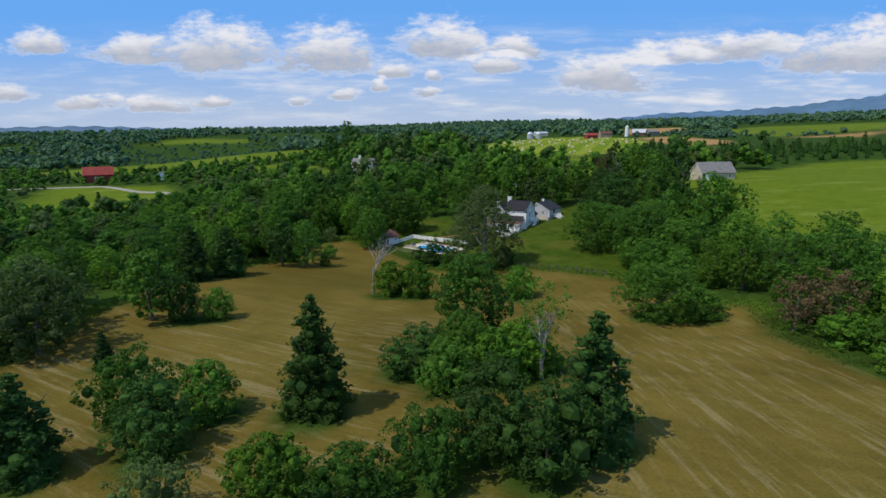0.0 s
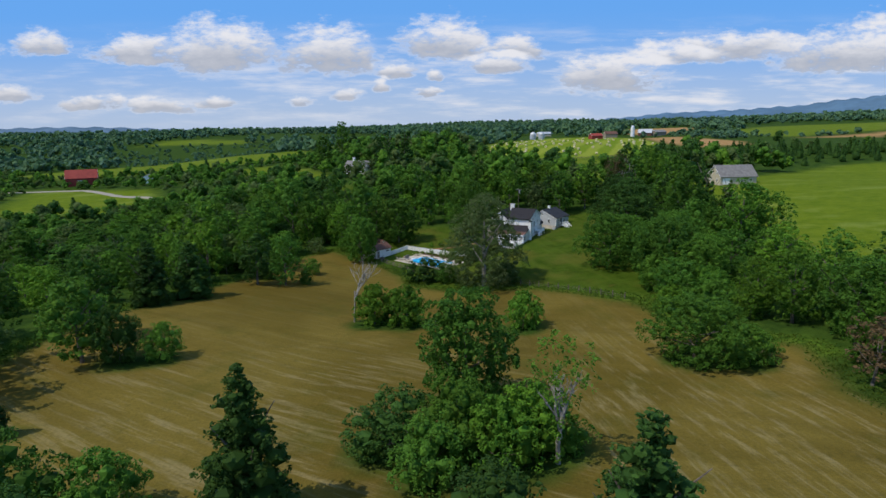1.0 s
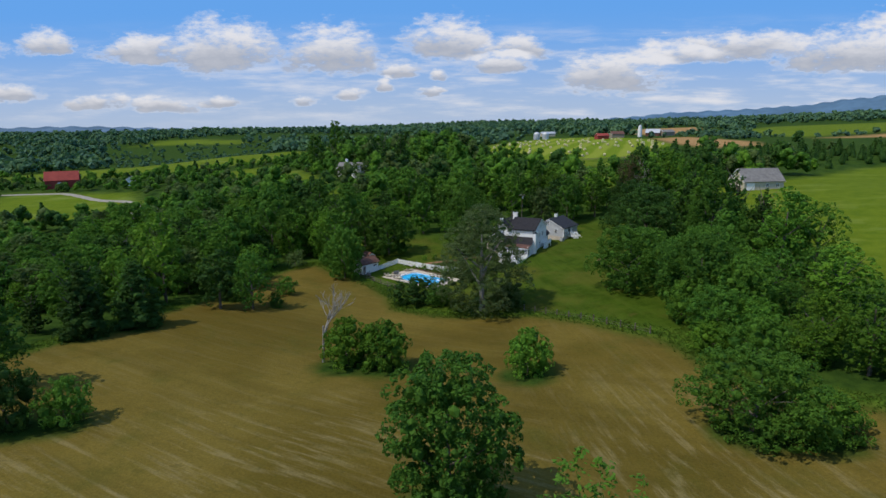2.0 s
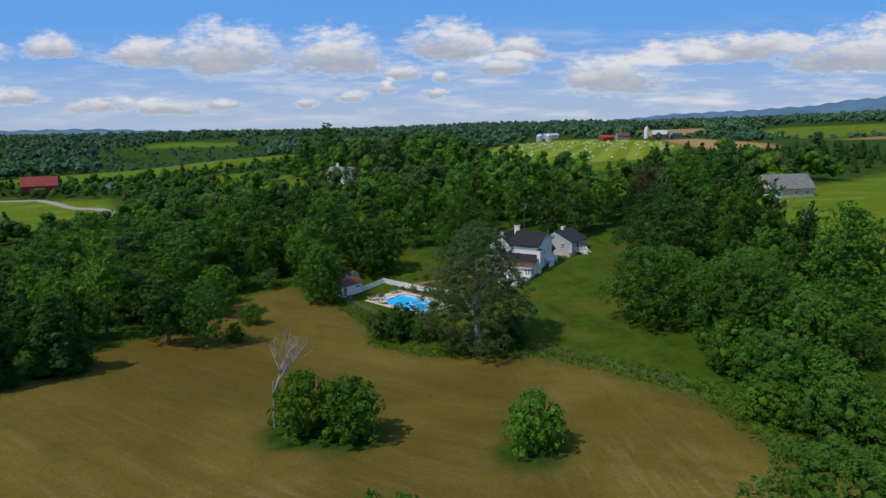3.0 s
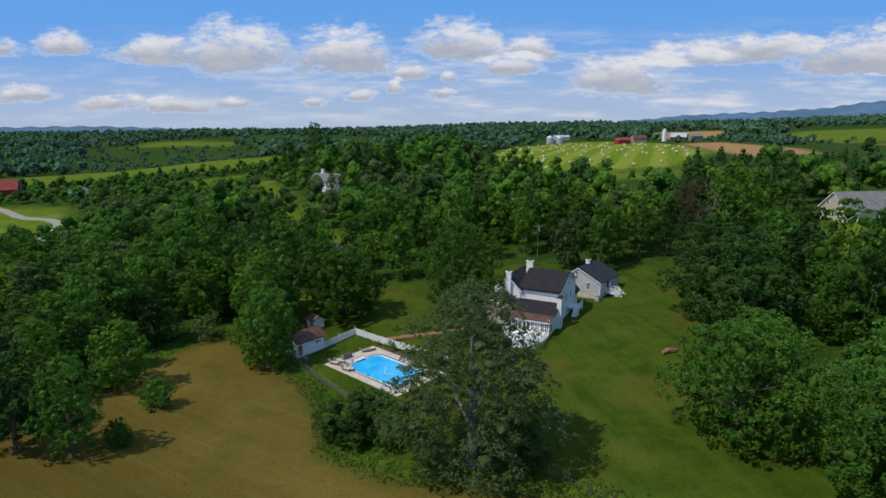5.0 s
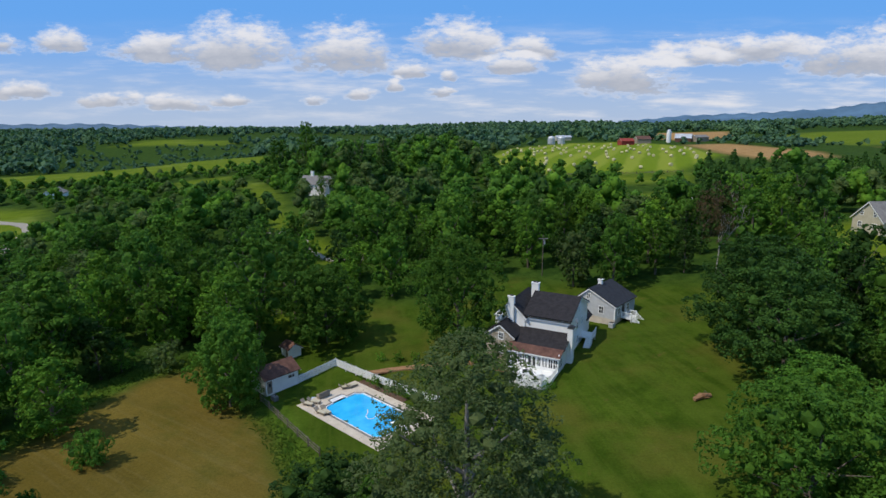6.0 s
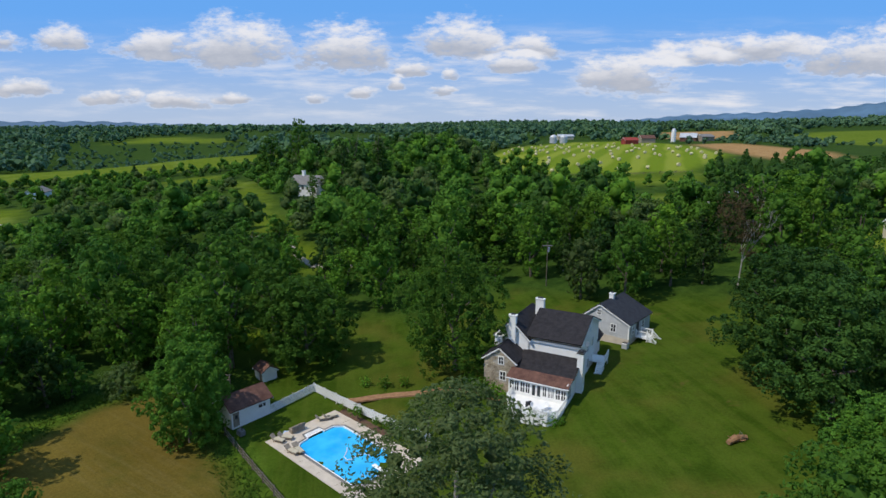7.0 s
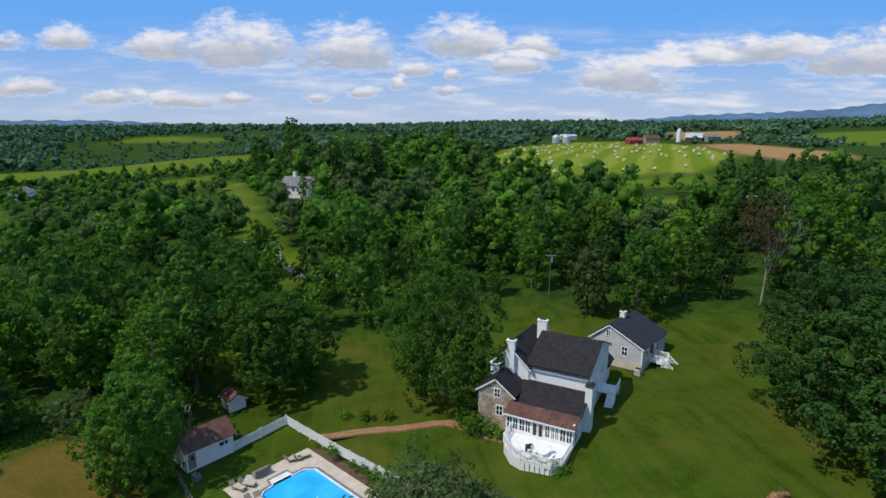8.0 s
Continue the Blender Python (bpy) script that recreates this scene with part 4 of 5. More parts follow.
def farmhouse():
    root = thing("farmhouse", pose(17.1, 173.3, 8.4, 0, 0, -26.5), "old white two-storey farmhouse with dark shingle roofs", "house")
    main = gable_block(root, 0.6, 7.45, 5.4, 15.8, 6.45, 8.6, "x", M_white, M_shingle, over=0.28)
    gable_block(root, -3.8, 0.62, 5.2, 13.0, 6.2, 8.25, "y", M_white, M_shingle, name="wing_wall", roof_name="wing_roof")
    # one-storey front with its long low roof
    part("front_wall", prism([(1.7, -1.5), (5.3, -1.5), (5.3, 4.3), (1.7, 3.2)], "x", 0.2, 7.55), M_white, root)
    part("front_roof", slab(5.38, 4.42, 1.55, 3.22, 0.15, "x", 0.05, 7.85), M_shingle, root)
    # stone wing
    stone = gable_block(root, -4.1, 0.2, 1.7, 5.2, 4.0, 5.6, "y", M_mortar, M_shingle, name="stone_wall", roof_name="stone_wing_roof", over=0.25)
    rng = random.Random(3)
    z = -0.6
    while z < 5.2:
        h = rng.uniform(0.22, 0.36)
        lim = 2.1 if z + h < 3.95 else max(0.0, 2.1 * (5.45 - z - h) / 1.5)
        x = -1.95 - lim
        while x < -1.95 + lim - 0.12:
            w = min(rng.uniform(0.28, 0.7), -1.95 + lim - x)
            hole = any(abs(x + w / 2 - cx) < 0.42 + w / 2 and z + h > c0 and z < c1 for cx, c0, c1 in ((-1.75, 3.3, 4.5), (-1.45, 1.1, 2.5)))
            if not hole and w > 0.12:
                part("stone", box(x + 0.012, x + w - 0.012, 1.66 - rng.uniform(0, 0.05), 1.72, z + 0.012, z + h - 0.012, 0.02), M_stone, stone)
            x += w
        z += h
    window_unit(root, -1.75, 1.7, 3.4, 0.6, 0.95, "front", 2, 2)
    window_unit(root, -1.45, 1.7, 1.25, 0.7, 1.1, "front", 2, 2)
    chimney(root, -3.7, -2.7, 4.2, 5.0, 3.5, 6.0)
    # sunroom
    sun_wall = part("sunroom_wall", box(0.0, 7.5, 0.0, 1.72, -1.4, 1.0), M_white, root)
    bm = bmesh.new()
    for x in (0.0, 1.42, 2.86, 4.3, 4.98, 5.92, 7.38):
        box(x, x + 0.12, 0.0, 0.14, 1.0, 2.75, bm=bm)
    box(0.0, 7.5, 0.0, 0.16, 2.45, 2.8, bm=bm)
    box(0.0, 0.14, 0.14, 1.72, 1.0, 2.9, bm=bm)
    box(7.36, 7.5, 0.14, 1.72, 2.4, 3.1, bm=bm)
    part("sunroom_frame", bm, M_white, root)
    part("sunroom_floor", box(0.14, 7.36, 0.16, 1.72, 0.62, 0.7), M_wood, root)
    for x0, x1 in ((0.12, 0.76), (0.78, 1.42), (1.54, 2.2), (2.22, 2.86), (4.42, 4.98), (5.1, 5.5), (5.52, 5.92), (6.04, 6.7), (6.72, 7.38)):
        window_unit(root, (x0 + x1) / 2, 0.04, 1.08, x1 - x0 - 0.14, 1.28, "front", 2, 2, "sunroom_window")
    for x0 in (2.98, 3.64):
        door = part("french_door", box(x0 + 0.02, x0 + 0.64, -0.02, 0.05, 0.66, 2.45), M_white, root, "white glazed french door")
        part("pane", box(x0 + 0.13, x0 + 0.53, -0.035, -0.018, 0.95, 2.32), M_glass, door)
        part("handle", box(x0 + (0.56 if x0 < 3.5 else 0.06), x0 + (0.6 if x0 < 3.5 else 0.1), -0.08, -0.02, 1.5, 1.62), M_dark, door)
    for y in (0.35, 1.0):
        window_unit(root, 7.5, y + 0.2, 1.1, 0.5, 1.2, "right", 1, 2, "sunroom_window")
    red = part("sunroom_roof", slab(1.62, 3.30, -0.35, 2.76, 0.1, "x", -0.2, 7.75), M_redroof, root, "weathered red-brown standing-seam metal roof")
    for i in range(17):
        x = -0.15 + i * 0.49
        part("seam", slab(1.62, 3.40, -0.35, 2.86, 0.035, "x", x, x + 0.035), M_redroof, red)
    part("gutter", box(-0.2, 7.75, -0.45, -0.34, 2.7, 2.8), M_white, root)
    part("gutter", box(0.4, 7.7, 4.98, 5.1, 6.2, 6.31), M_dark, root)
    # chimneys
    chimney(root, -2.0, -1.0, 4.75, 5.3, 2.5, 9.0)
    chimney(root, -0.5, 0.7, 11.2, 11.8, 7.4, 9.7)
    chimney(root, 7.57, 8.35, 3.7, 4.8, -1.0, 5.9, dark=True)
    # the end wall and its stoop
    for y, z in ((7.2, 3.9), (9.6, 3.9), (12.4, 3.9), (7.4, 1.6), (9.9, 1.6)):
        window_unit(root, 7.45, y, z, 0.75, 1.25, "right", 2, 2)
    window_unit(root, 7.45, 10.6, 6.4, 0.5, 0.7, "right", 2, 2)
    part("porch_floor", box(7.46, 9.5, 11.2, 13.6, 2.0, 2.15), M_white, root)
    for x, y in ((9.4, 11.3), (9.4, 13.5)):
        part("porch_post", box(x - 0.06, x + 0.06, y - 0.06, y + 0.06, 0.5, 2.0), M_white, root)
    railing(root, [(7.7, 11.25), (9.45, 11.25), (9.45, 13.55)], 2.15)
    stairs(root, 8.5, 9.45, 11.2, 9.6, 1.0, 2.1, 5)
    railing(root, [(9.45, 11.2, 2.1), (9.45, 9.6, 1.2)], 2.1)
    # low link at the back
    gable_block(root, 5.2, 7.2, 15.8, 18.6, 3.6, 4.6, "y", M_white, M_shingle, name="link_wall", roof_name="link_roof")
    part("downpipe", tube([(0.68, 5.3, 5.8), (0.68, 5.3, 4.4)], [0.05, 0.05], 6), M_white, root)
    part("satellite_dish", tube([(8.0, 6.4, 6.3), (8.15, 6.3, 6.35)], [0.05, 0.35], 12), M_tin, root)
    return root


def deck():
    root = thing("deck", pose(17.1, 173.3, 8.4, 0, 0, -26.5), "white painted timber deck with railing and table", "deck")
    line = [(0.55, -0.06), (0.75, -2.3), (2.1, -3.9), (3.4, -4.5), (6.5, -4.5), (7.4, -3.7), (7.45, -0.06)]
    bm = bmesh.new()
    top = [bm.verts.new((x, y, 0.62)) for x, y in line]
    bot = [bm.verts.new((x, y, 0.42)) for x, y in line]
    bm.faces.new(top), bm.faces.new(bot[::-1])
    n = len(line)
    for i in range(n):
        bm.faces.new((top[i], bot[i], bot[(i + 1) % n], top[(i + 1) % n]))
    bmesh.ops.recalc_face_normals(bm, faces=bm.faces)
    part("frame", bm, M_white, root)
    poly = line
    for i in range(31):
        y0 = -4.46 + i * 0.142
        xs = []
        for (ax, ay), (bx, by) in zip(poly, poly[1:] + poly[:1]):
            if (ay > y0 + 0.06) != (by > y0 + 0.06):
                xs.append(ax + (bx - ax) * (y0 + 0.06 - ay) / (by - ay))
        if len(xs) == 2:
            part("board", box(min(xs) + 0.02, max(xs) - 0.02, y0 + 0.005, y0 + 0.137, 0.6, 0.645), M_white, root)
    railing(root, line, 0.645)
    for (ax, ay), (bx, by) in zip(line, line[1:]):
        m = 6
        for i in range(m):
            x0, y0, x1, y1 = ax + (bx - ax) * i / m, ay + (by - ay) * i / m, ax + (bx - ax) * (i + 0.82) / m, ay + (by - ay) * (i + 0.82) / m
            bm = bmesh.new()
            vs = [bm.verts.new(p) for p in ((x0, y0, -0.9), (x1, y1, -0.9), (x1, y1, 0.42), (x0, y0, 0.42), (x0 + 0.02, y0 + 0.03, -0.9), (x1 + 0.02, y1 + 0.03, -0.9), (x1 + 0.02, y1 + 0.03, 0.42), (x0 + 0.02, y0 + 0.03, 0.42))]
            for f in ((0, 1, 2, 3), (7, 6, 5, 4), (0, 4, 5, 1), (1, 5, 6, 2), (2, 6, 7, 3), (3, 7, 4, 0)):
                bm.faces.new([vs[k] for k in f])
            part("skirt_board", bm, M_white, root)
    return root


def table_set(x, y, z, turn, mat, group, scale=1.0):
    t = thing("patio_table", pose(x, y, z, 0, 0, turn), "round outdoor table on slender legs", "table", group)
    bm = bmesh.new()
    bmesh.ops.create_cone(bm, cap_ends=True, segments=16, radius1=0.5, radius2=0.5, depth=0.04, matrix=Matrix.Translation((0, 0, 0.72)))
    part("tabletop", bm, mat, t)
    for k in range(4):
        a = k * math.pi / 2 + 0.7
        part("leg", tube([(0.38 * math.cos(a), 0.38 * math.sin(a), 0), (0.28 * math.cos(a), 0.28 * math.sin(a), 0.7)], [0.03, 0.03], 5), mat, t)
    for k in range(4):
        a = turn + k * 90 + 40
        c = thing("garden_chair", pose(x + 0.95 * math.cos(radians(a)), y + 0.95 * math.sin(radians(a)), z, 0, 0, a - 90), "light garden chair with slatted back beside table", "chair", group)
        part("seat", box(-0.24, 0.24, -0.24, 0.24, 0.4, 0.45, 0.01), mat, c)
        part("backrest", prism([(0.2, 0.45), (0.24, 0.45), (0.36, 0.92), (0.32, 0.92)], "x", -0.24, 0.24), mat, c)
        for sx in (-0.21, 0.21):
            for sy in (-0.21, 0.21):
                part("leg", box(sx - 0.02, sx + 0.02, sy - 0.02, sy + 0.02, 0, 0.4), mat, c)


def lounger(x, y, z, turn):
    c = thing("sun_lounger", pose(x, y, z, 0, 0, turn), "grey-brown poolside lounger with raised back", "lounger", "loungers by the pool")
    part("frame", box(-0.33, 0.33, -0.95, 0.5, 0.26, 0.34, 0.01), M_wood, c)
    part("cushion", box(-0.30, 0.30, -0.92, 0.45, 0.34, 0.42, 0.03), M_tan, c)
    part("backrest", prism([(0.42, 0.34), (0.5, 0.30), (0.98, 0.74), (0.92, 0.8)], "x", -0.32, 0.32), M_wood, c)
    for sx in (-0.28, 0.28):
        for sy in (-0.85, 0.4):
            part("leg", box(sx - 0.03, sx + 0.03, sy - 0.03, sy + 0.03, 0, 0.26), M_wood, c)


house, terrace = farmhouse(), deck()
table_set(20.4, 168.0, 9.03, 10, M_white, "furniture on the deck")
grill = thing("barbecue", pose(19.15, 169.0, 9.05, 0, 0, 20), "black covered barbecue standing on white deck", "grill")
part("firebox", box(-0.36, 0.36, -0.22, 0.22, 0.5, 0.72, 0.04), M_dark, grill)
part("lid", prism([(-0.22, 0.72), (0.22, 0.72), (0.15, 0.9), (-0.15, 0.9)], "x", -0.34, 0.34), M_dark, grill)
for sx in (-0.32, 0.32):
    part("leg", box(sx - 0.03, sx + 0.03, -0.2, 0.2, 0, 0.5), M_dark, grill)


def cottage():
    """The grey annexe beside the farmhouse."""
    root = thing("cottage", pose(30.6, 192.4, 9.2, 0, 0, -40.5), "small grey-sided cottage with slate-blue shingle roof", "house")
    w, d = 7.5, 7.8
    gable_block(root, 0, w, 0, d, 3.75, 5.95, "y", M_grey, M_shingle_blue, peak=2.7, over=0.25)
    part("foundation", box(-0.03, w + 0.03, -0.03, d, -1.5, 1.35), M_concrete, root, "pale plastered foundation wall")
    bm = bmesh.new()
    for i in range(13):
        z = 1.4 + i * 0.18
        box(-0.02, w + 0.02, -0.025, 0.0, z, z + 0.02, bm=bm)
    part("siding_lap", bm, M_grey, root)
    for x in (0, w - 0.12):
        part("corner_board", box(x - 0.03, x + 0.15, -0.04, 0.02, 1.35, 3.75), M_white, root)
    window_unit(root, 5.0, 0, 2.1, 0.75, 1.15, "front", 2, 2)
    window_unit(root, 2.55, 0, 4.3, 0.55, 0.75, "front", 2, 2)
    part("door", box(w, w + 0.06, 2.6, 3.5, 1.4, 3.4), M_dark, root, "dark panelled door")
    window_unit(root, w, 4.9, 2.0, 0.8, 1.2, "right", 2, 2)
    window_unit(root, w, 1.4, 2.0, 0.7, 1.1, "right", 2, 2)
    part("porch_floor", box(w + 0.06, w + 1.9, 2.3, 4.3, 1.2, 1.35), M_white, root)
    for x, y in ((w + 1.8, 2.4), (w + 1.8, 4.2)):
        part("porch_post", box(x - 0.06, x + 0.06, y - 0.06, y + 0.06, -0.6, 1.2), M_white, root)
    railing(root, [(w + 0.15, 2.35), (w + 1.85, 2.35)], 1.35)
    railing(root, [(w + 0.15, 4.25), (w + 1.85, 4.25)], 1.35)
    for i in range(5):
        part("step", box(w + 1.9 + i * 0.28, w + 2.18 + i * 0.28, 2.5, 4.1, -0.6, 1.15 - i * 0.24), M_white, root)
    railing(root, [(w + 1.9, 2.4, 1.3), (w + 3.2, 2.4, 0.2)], 1.3)
    railing(root, [(w + 1.9, 4.2, 1.3), (w + 3.2, 4.2, 0.2)], 1.3)
    chimney(root, 2.35, 3.05, 3.6, 4.3, 5.2, 6.75)
    return root


cottage()
unit = thing("cooling_unit", pose(35.6, 186.6, ground_z(35.6, 186.6), 0, 0, -40), "small pale air-conditioning unit beside cottage wall", "appliance")
part("case", box(-0.42, 0.42, -0.42, 0.42, 0, 0.85, 0.04), M_tin, unit)
part("grille", box(-0.36, 0.36, -0.36, 0.36, 0.85, 0.88), M_dark, unit)


# ---- the pool and its yard ----
def yard(u, v):
    p = POOL0 + U2 * u + V2 * v
    return float(p[0]), float(p[1])


YARD = Matrix(((V2[0], U2[0], 0, POOL0[0]), (V2[1], U2[1], 0, POOL0[1]), (0, 0, 1, POOL_Z), (0, 0, 0, 1)))
YARD_TURN = math.degrees(math.atan2(V2[1], V2[0]))


def yard_thing(name, label, category, group="", kind=""):
    return thing(name, pose(POOL0[0], POOL0[1], POOL_Z, 0, 0, YARD_TURN), label, category, group, kind)


# in yard_thing meshes x runs along the pool, y across it
POOL_LINE = [(5.2, 1.3), (15.0, 1.3), (16.0, 2.3), (16.0, 7.3), (15.0, 8.3), (5.0, 8.3), (4.05, 7.4), (4.05, 6.0), (3.1, 5.9), (3.1, 3.7), (4.05, 3.5), (4.2, 2.3)]


def loft(line_a, za, line_b, zb, bm=None):
    bm = bm or bmesh.new()
    A, B = [bm.verts.new((x, y, za)) for x, y in line_a], [bm.verts.new((x, y, zb)) for x, y in line_b]
    n = len(A)
    for i in range(n):
        bm.faces.new((A[i], A[(i + 1) % n], B[(i + 1) % n], B[i]))
    return bm


def grown(line, d):
    out = []
    n = len(line)
    for i, (x, y) in enumerate(line):
        p, q = np.array(line[i - 1]), np.array(line[(i + 1) % n])
        t = (q - p) / np.linalg.norm(q - p)
        out.append((x + t[1] * d, y - t[0] * d))
    return out


def swimming_pool():
    root = yard_thing("swimming_pool", "outdoor swimming pool with bright blue water and pale coping", "pool")
    part("basin", loft(POOL_LINE, 0.03, POOL_LINE, -1.5), M_white, root)
    bm = bmesh.new()
    bm.faces.new([bm.verts.new((x, y, -0.10)) for x, y in grown(POOL_LINE, 0.0)])
    part("water", bm, M_water, root, "clear bright blue pool water")
    inner, outer = POOL_LINE, grown(POOL_LINE, 0.32)
    bm = loft(outer, 0.075, inner, 0.075)
    loft(inner, 0.075, inner, 0.0, bm)
    loft(outer, 0.02, outer, 0.075, bm)
    bmesh.ops.recalc_face_normals(bm, faces=bm.faces)
    part("coping", bm, M_greyroof, root, "grey stone coping")
    bm = loft(inner, 0.07, grown(POOL_LINE, -0.12), 0.07)
    loft(grown(POOL_LINE, -0.12), 0.07, grown(POOL_LINE, -0.12), -0.2, bm)
    part("rim", bm, M_white, root, "white pool rim")
    for i in range(4):
        part("pool_step", box(3.15 + i * 0.3, 3.45 + i * 0.3, 3.75, 5.85, -0.9, 0.02 - i * 0.06), M_white, root)
    for y in (2.6, 3.4):
        part("ladder_rail", tube([(15.3, y, 0.05), (15.3, y, 0.75), (15.7, y, 0.8), (16.1, y, 0.6), (16.1, y, 0.05)][::-1], [0.03] * 5, 6), M_tin, root)
    return root


def patio():
    root = yard_thing("patio", "pale buff concrete pool surround", "patio", kind="structure")
    edge = [(0.9, -0.3), (17.8, -0.3), (17.8, 10.05), (0.9, 10.05)]
    bm = bmesh.new()
    hole = grown(POOL_LINE, 0.30)
    def ring(pts, z):
        vs = [bm.verts.new((x, y, z)) for x, y in pts]
        return [bm.edges.new((vs[i], vs[(i + 1) % len(vs)])) for i in range(len(vs))]
    es = ring(edge, 0.05) + ring(hole, 0.05)
    bmesh.ops.triangle_fill(bm, use_beauty=True, edges=es)
    bmesh.ops.recalc_face_normals(bm, faces=bm.faces)
    for f in bm.faces:
        if f.normal.z < 0:
            f.normal_flip()
    loft(edge, -0.4, edge, 0.05, bm)
    part("slab", bm, M_concrete, root)
    bm = bmesh.new()
    for x in (4.3, 7.5, 10.7, 13.9):
        box(x, x + 0.02, 0.02, 0.95, 0.045, 0.056, bm=bm)
        box(x, x + 0.02, 8.7, 10.0, 0.045, 0.056, bm=bm)
    part("joint", bm, M_mulch, root)
    return root


swimming_pool(), patio()
for u, v, t in ((0.75, 2.0, 20), (1.7, 2.2, 32), (0.55, 5.3, 10), (1.2, 5.6, -5), (7.4, 1.9, 60), (8.3, 2.2, 75)):
    lounger(*yard(u, v), POOL_Z + 0.05, YARD_TURN + 90 + t)
hose = yard_thing("pool_hose", "white floating cleaner hose lying on pool water", "hose")
part("hose", tube([(9.0, 5.6, -0.06), (9.7, 5.0, -0.06), (10.2, 4.2, -0.06), (11.0, 4.0, -0.06), (11.4, 4.6, -0.06), (11.1, 5.4, -0.06), (11.6, 6.2, -0.06), (12.6, 6.4, -0.06)], [0.045] * 8, 6), M_white, hose)
bench = thing("storage_bench", pose(*yard(3.7, 1.6), POOL_Z + 0.05, 0, 0, YARD_TURN + 90), "grey wooden storage bench on pool patio", "bench")
part("body", box(-0.9, 0.9, -0.35, 0.35, 0, 0.5, 0.02), M_wood, bench)
part("lid", box(-0.95, 0.95, -0.4, 0.4, 0.5, 0.56, 0.02), M_wood, bench)
part("backrest", box(-0.95, 0.95, -0.42, -0.36, 0.5, 0.95, 0.02), M_wood, bench)
board = yard_thing("diving_board", "white diving board over deep end of pool", "diving board")
part("base", box(16.3, 16.9, 4.4, 5.2, 0.05, 0.5, 0.03), M_white, board)
part("plank", box(14.6, 17.0, 4.55, 5.05, 0.5, 0.56, 0.01), M_white, board)


def picket_fence(name, a, b, label, h=1.25, gate=None):
    root = thing(name, Matrix.Identity(4), label, "fence")
    a, b = Vector(a), Vector(b)
    d = (b - a).normalized()
    L = (b - a).length
    n = int(L / 2.4)
    zs = lambda s: ground_z(*(a + d * s)) + 0.02
    pick = bpy.data.meshes.new("picket")
    bm = prism([(-0.05, 0.0), (0.05, 0.0), (0.05, h - 0.08), (0, h), (-0.05, h - 0.08)], "y", -0.012, 0.012)
    bm.to_mesh(pick)
    bm.free()
    pick.materials.append(M_white)
    turn = math.degrees(math.atan2(d.y, d.x))
    for i in range(n + 1):
        s = L * i / n
        p = a + d * s
        ob = part("post", box(-0.06, 0.06, -0.06, 0.06, -0.3, h + 0.1, 0.015), M_white, root)
        ob.matrix_basis = pose(p.x, p.y, zs(s), 0, 0, turn)
        if i < n:
            q = a + d * (L * (i + 0.5) / n)
            for z in (0.22, h - 0.3):
                ob = part("rail", box(-L / n / 2, L / n / 2, 0.02, 0.06, z, z + 0.09), M_white, root)
                ob.matrix_basis = pose(q.x, q.y, (zs(s) + zs(s + L / n)) / 2, 0, 0, turn)
    m = int(L / 0.135)
    for i in range(m):
        s = L * (i + 0.5) / m
        p = a + d * s
        ob = mesh_object("picket", pick, None, root)
        ob.matrix_basis = pose(p.x, p.y, zs(s), 0, 0, turn)
    return root


picket_fence("picket_fence", yard(3.9, -4.9), yard(11.0, -5.0), "white picket fence running from pool shed")
picket_fence("picket_fence", yard(11.0, -5.0), yard(11.2, 17.2), "white picket fence along pool yard")
bed = yard_thing("flower_bed", "brown mulched flower bed along picket fence", "flower bed", kind="structure")
part("mulch", box(1.6, 11.2, 10.1, 11.1, -0.2, 0.06), M_mulch, bed)
for u, v, s in ((10.5, 1.7, 0.35), (10.5, 5.0, 0.75), (10.5, 8.6, 0.5), (10.6, 10.4, 0.6), (10.5, 3.4, 0.3), (10.7, 12.2, 0.7), (10.8, 14, 0.8), (11.6, 15.5, 0.8)):
    plant("shrub", *yard(u, v), s, sink=0.05)


def shed():
    root = yard_thing("pool_shed", "white pool shed with brown-red shingle roof", "shed")
    # x along the pool: the shed stands before its near end
    gable_block(root, -8.8, -4.9, -1.4, 4.0, 2.35, 3.55, "y", M_white, M_redroof, base=-0.4, over=0.3)
    part("window", box(-4.9, -4.85, 2.35, 2.85, 1.35, 1.75), M_dark, root)
    part("window", box(-4.9, -4.85, 3.0, 3.3, 1.35, 1.75), M_dark, root)
    d = part("door", box(-4.9, -4.84, -1.2, -0.4, 0.05, 1.9), M_wood, root, "pale plank door")
    part("pane", box(-4.84, -4.82, -0.95, -0.6, 1.1, 1.6), M_dark, d)
    return root


shed()
heap = thing("pool_heater", pose(*yard(-1.4, -2.7), POOL_Z, 0, 0, YARD_TURN), "dark pool pump and heater beside shed", "appliance")
part("case", box(-0.5, 0.5, -0.35, 0.35, 0, 0.7, 0.05), M_greyroof, heap)
part("pipe", tube([(0.3, 0, 0.7), (0.3, 0, 1.3)], [0.06, 0.06], 8), M_dark, heap)
hut = thing("garden_hut", pose(-17.8, 184.6, ground_z(-17.8, 184.6), 0, 0, -45), "small white well house with brown roof under trees", "shed")
gable_block(hut, -1.3, 1.3, -1.1, 1.1, 1.5, 2.2, "x", M_white, M_redroof, base=-0.3, over=0.2)
part("door", box(0.3, 0.9, -1.16, -1.1, 0.0, 1.4), M_wood, hut)
frame_play = thing("wooden_arbor", pose(-22.2, 179.2, ground_z(-22.2, 179.2), 0, 0, 20), "weathered open wooden arbor frame behind shed", "arbor")
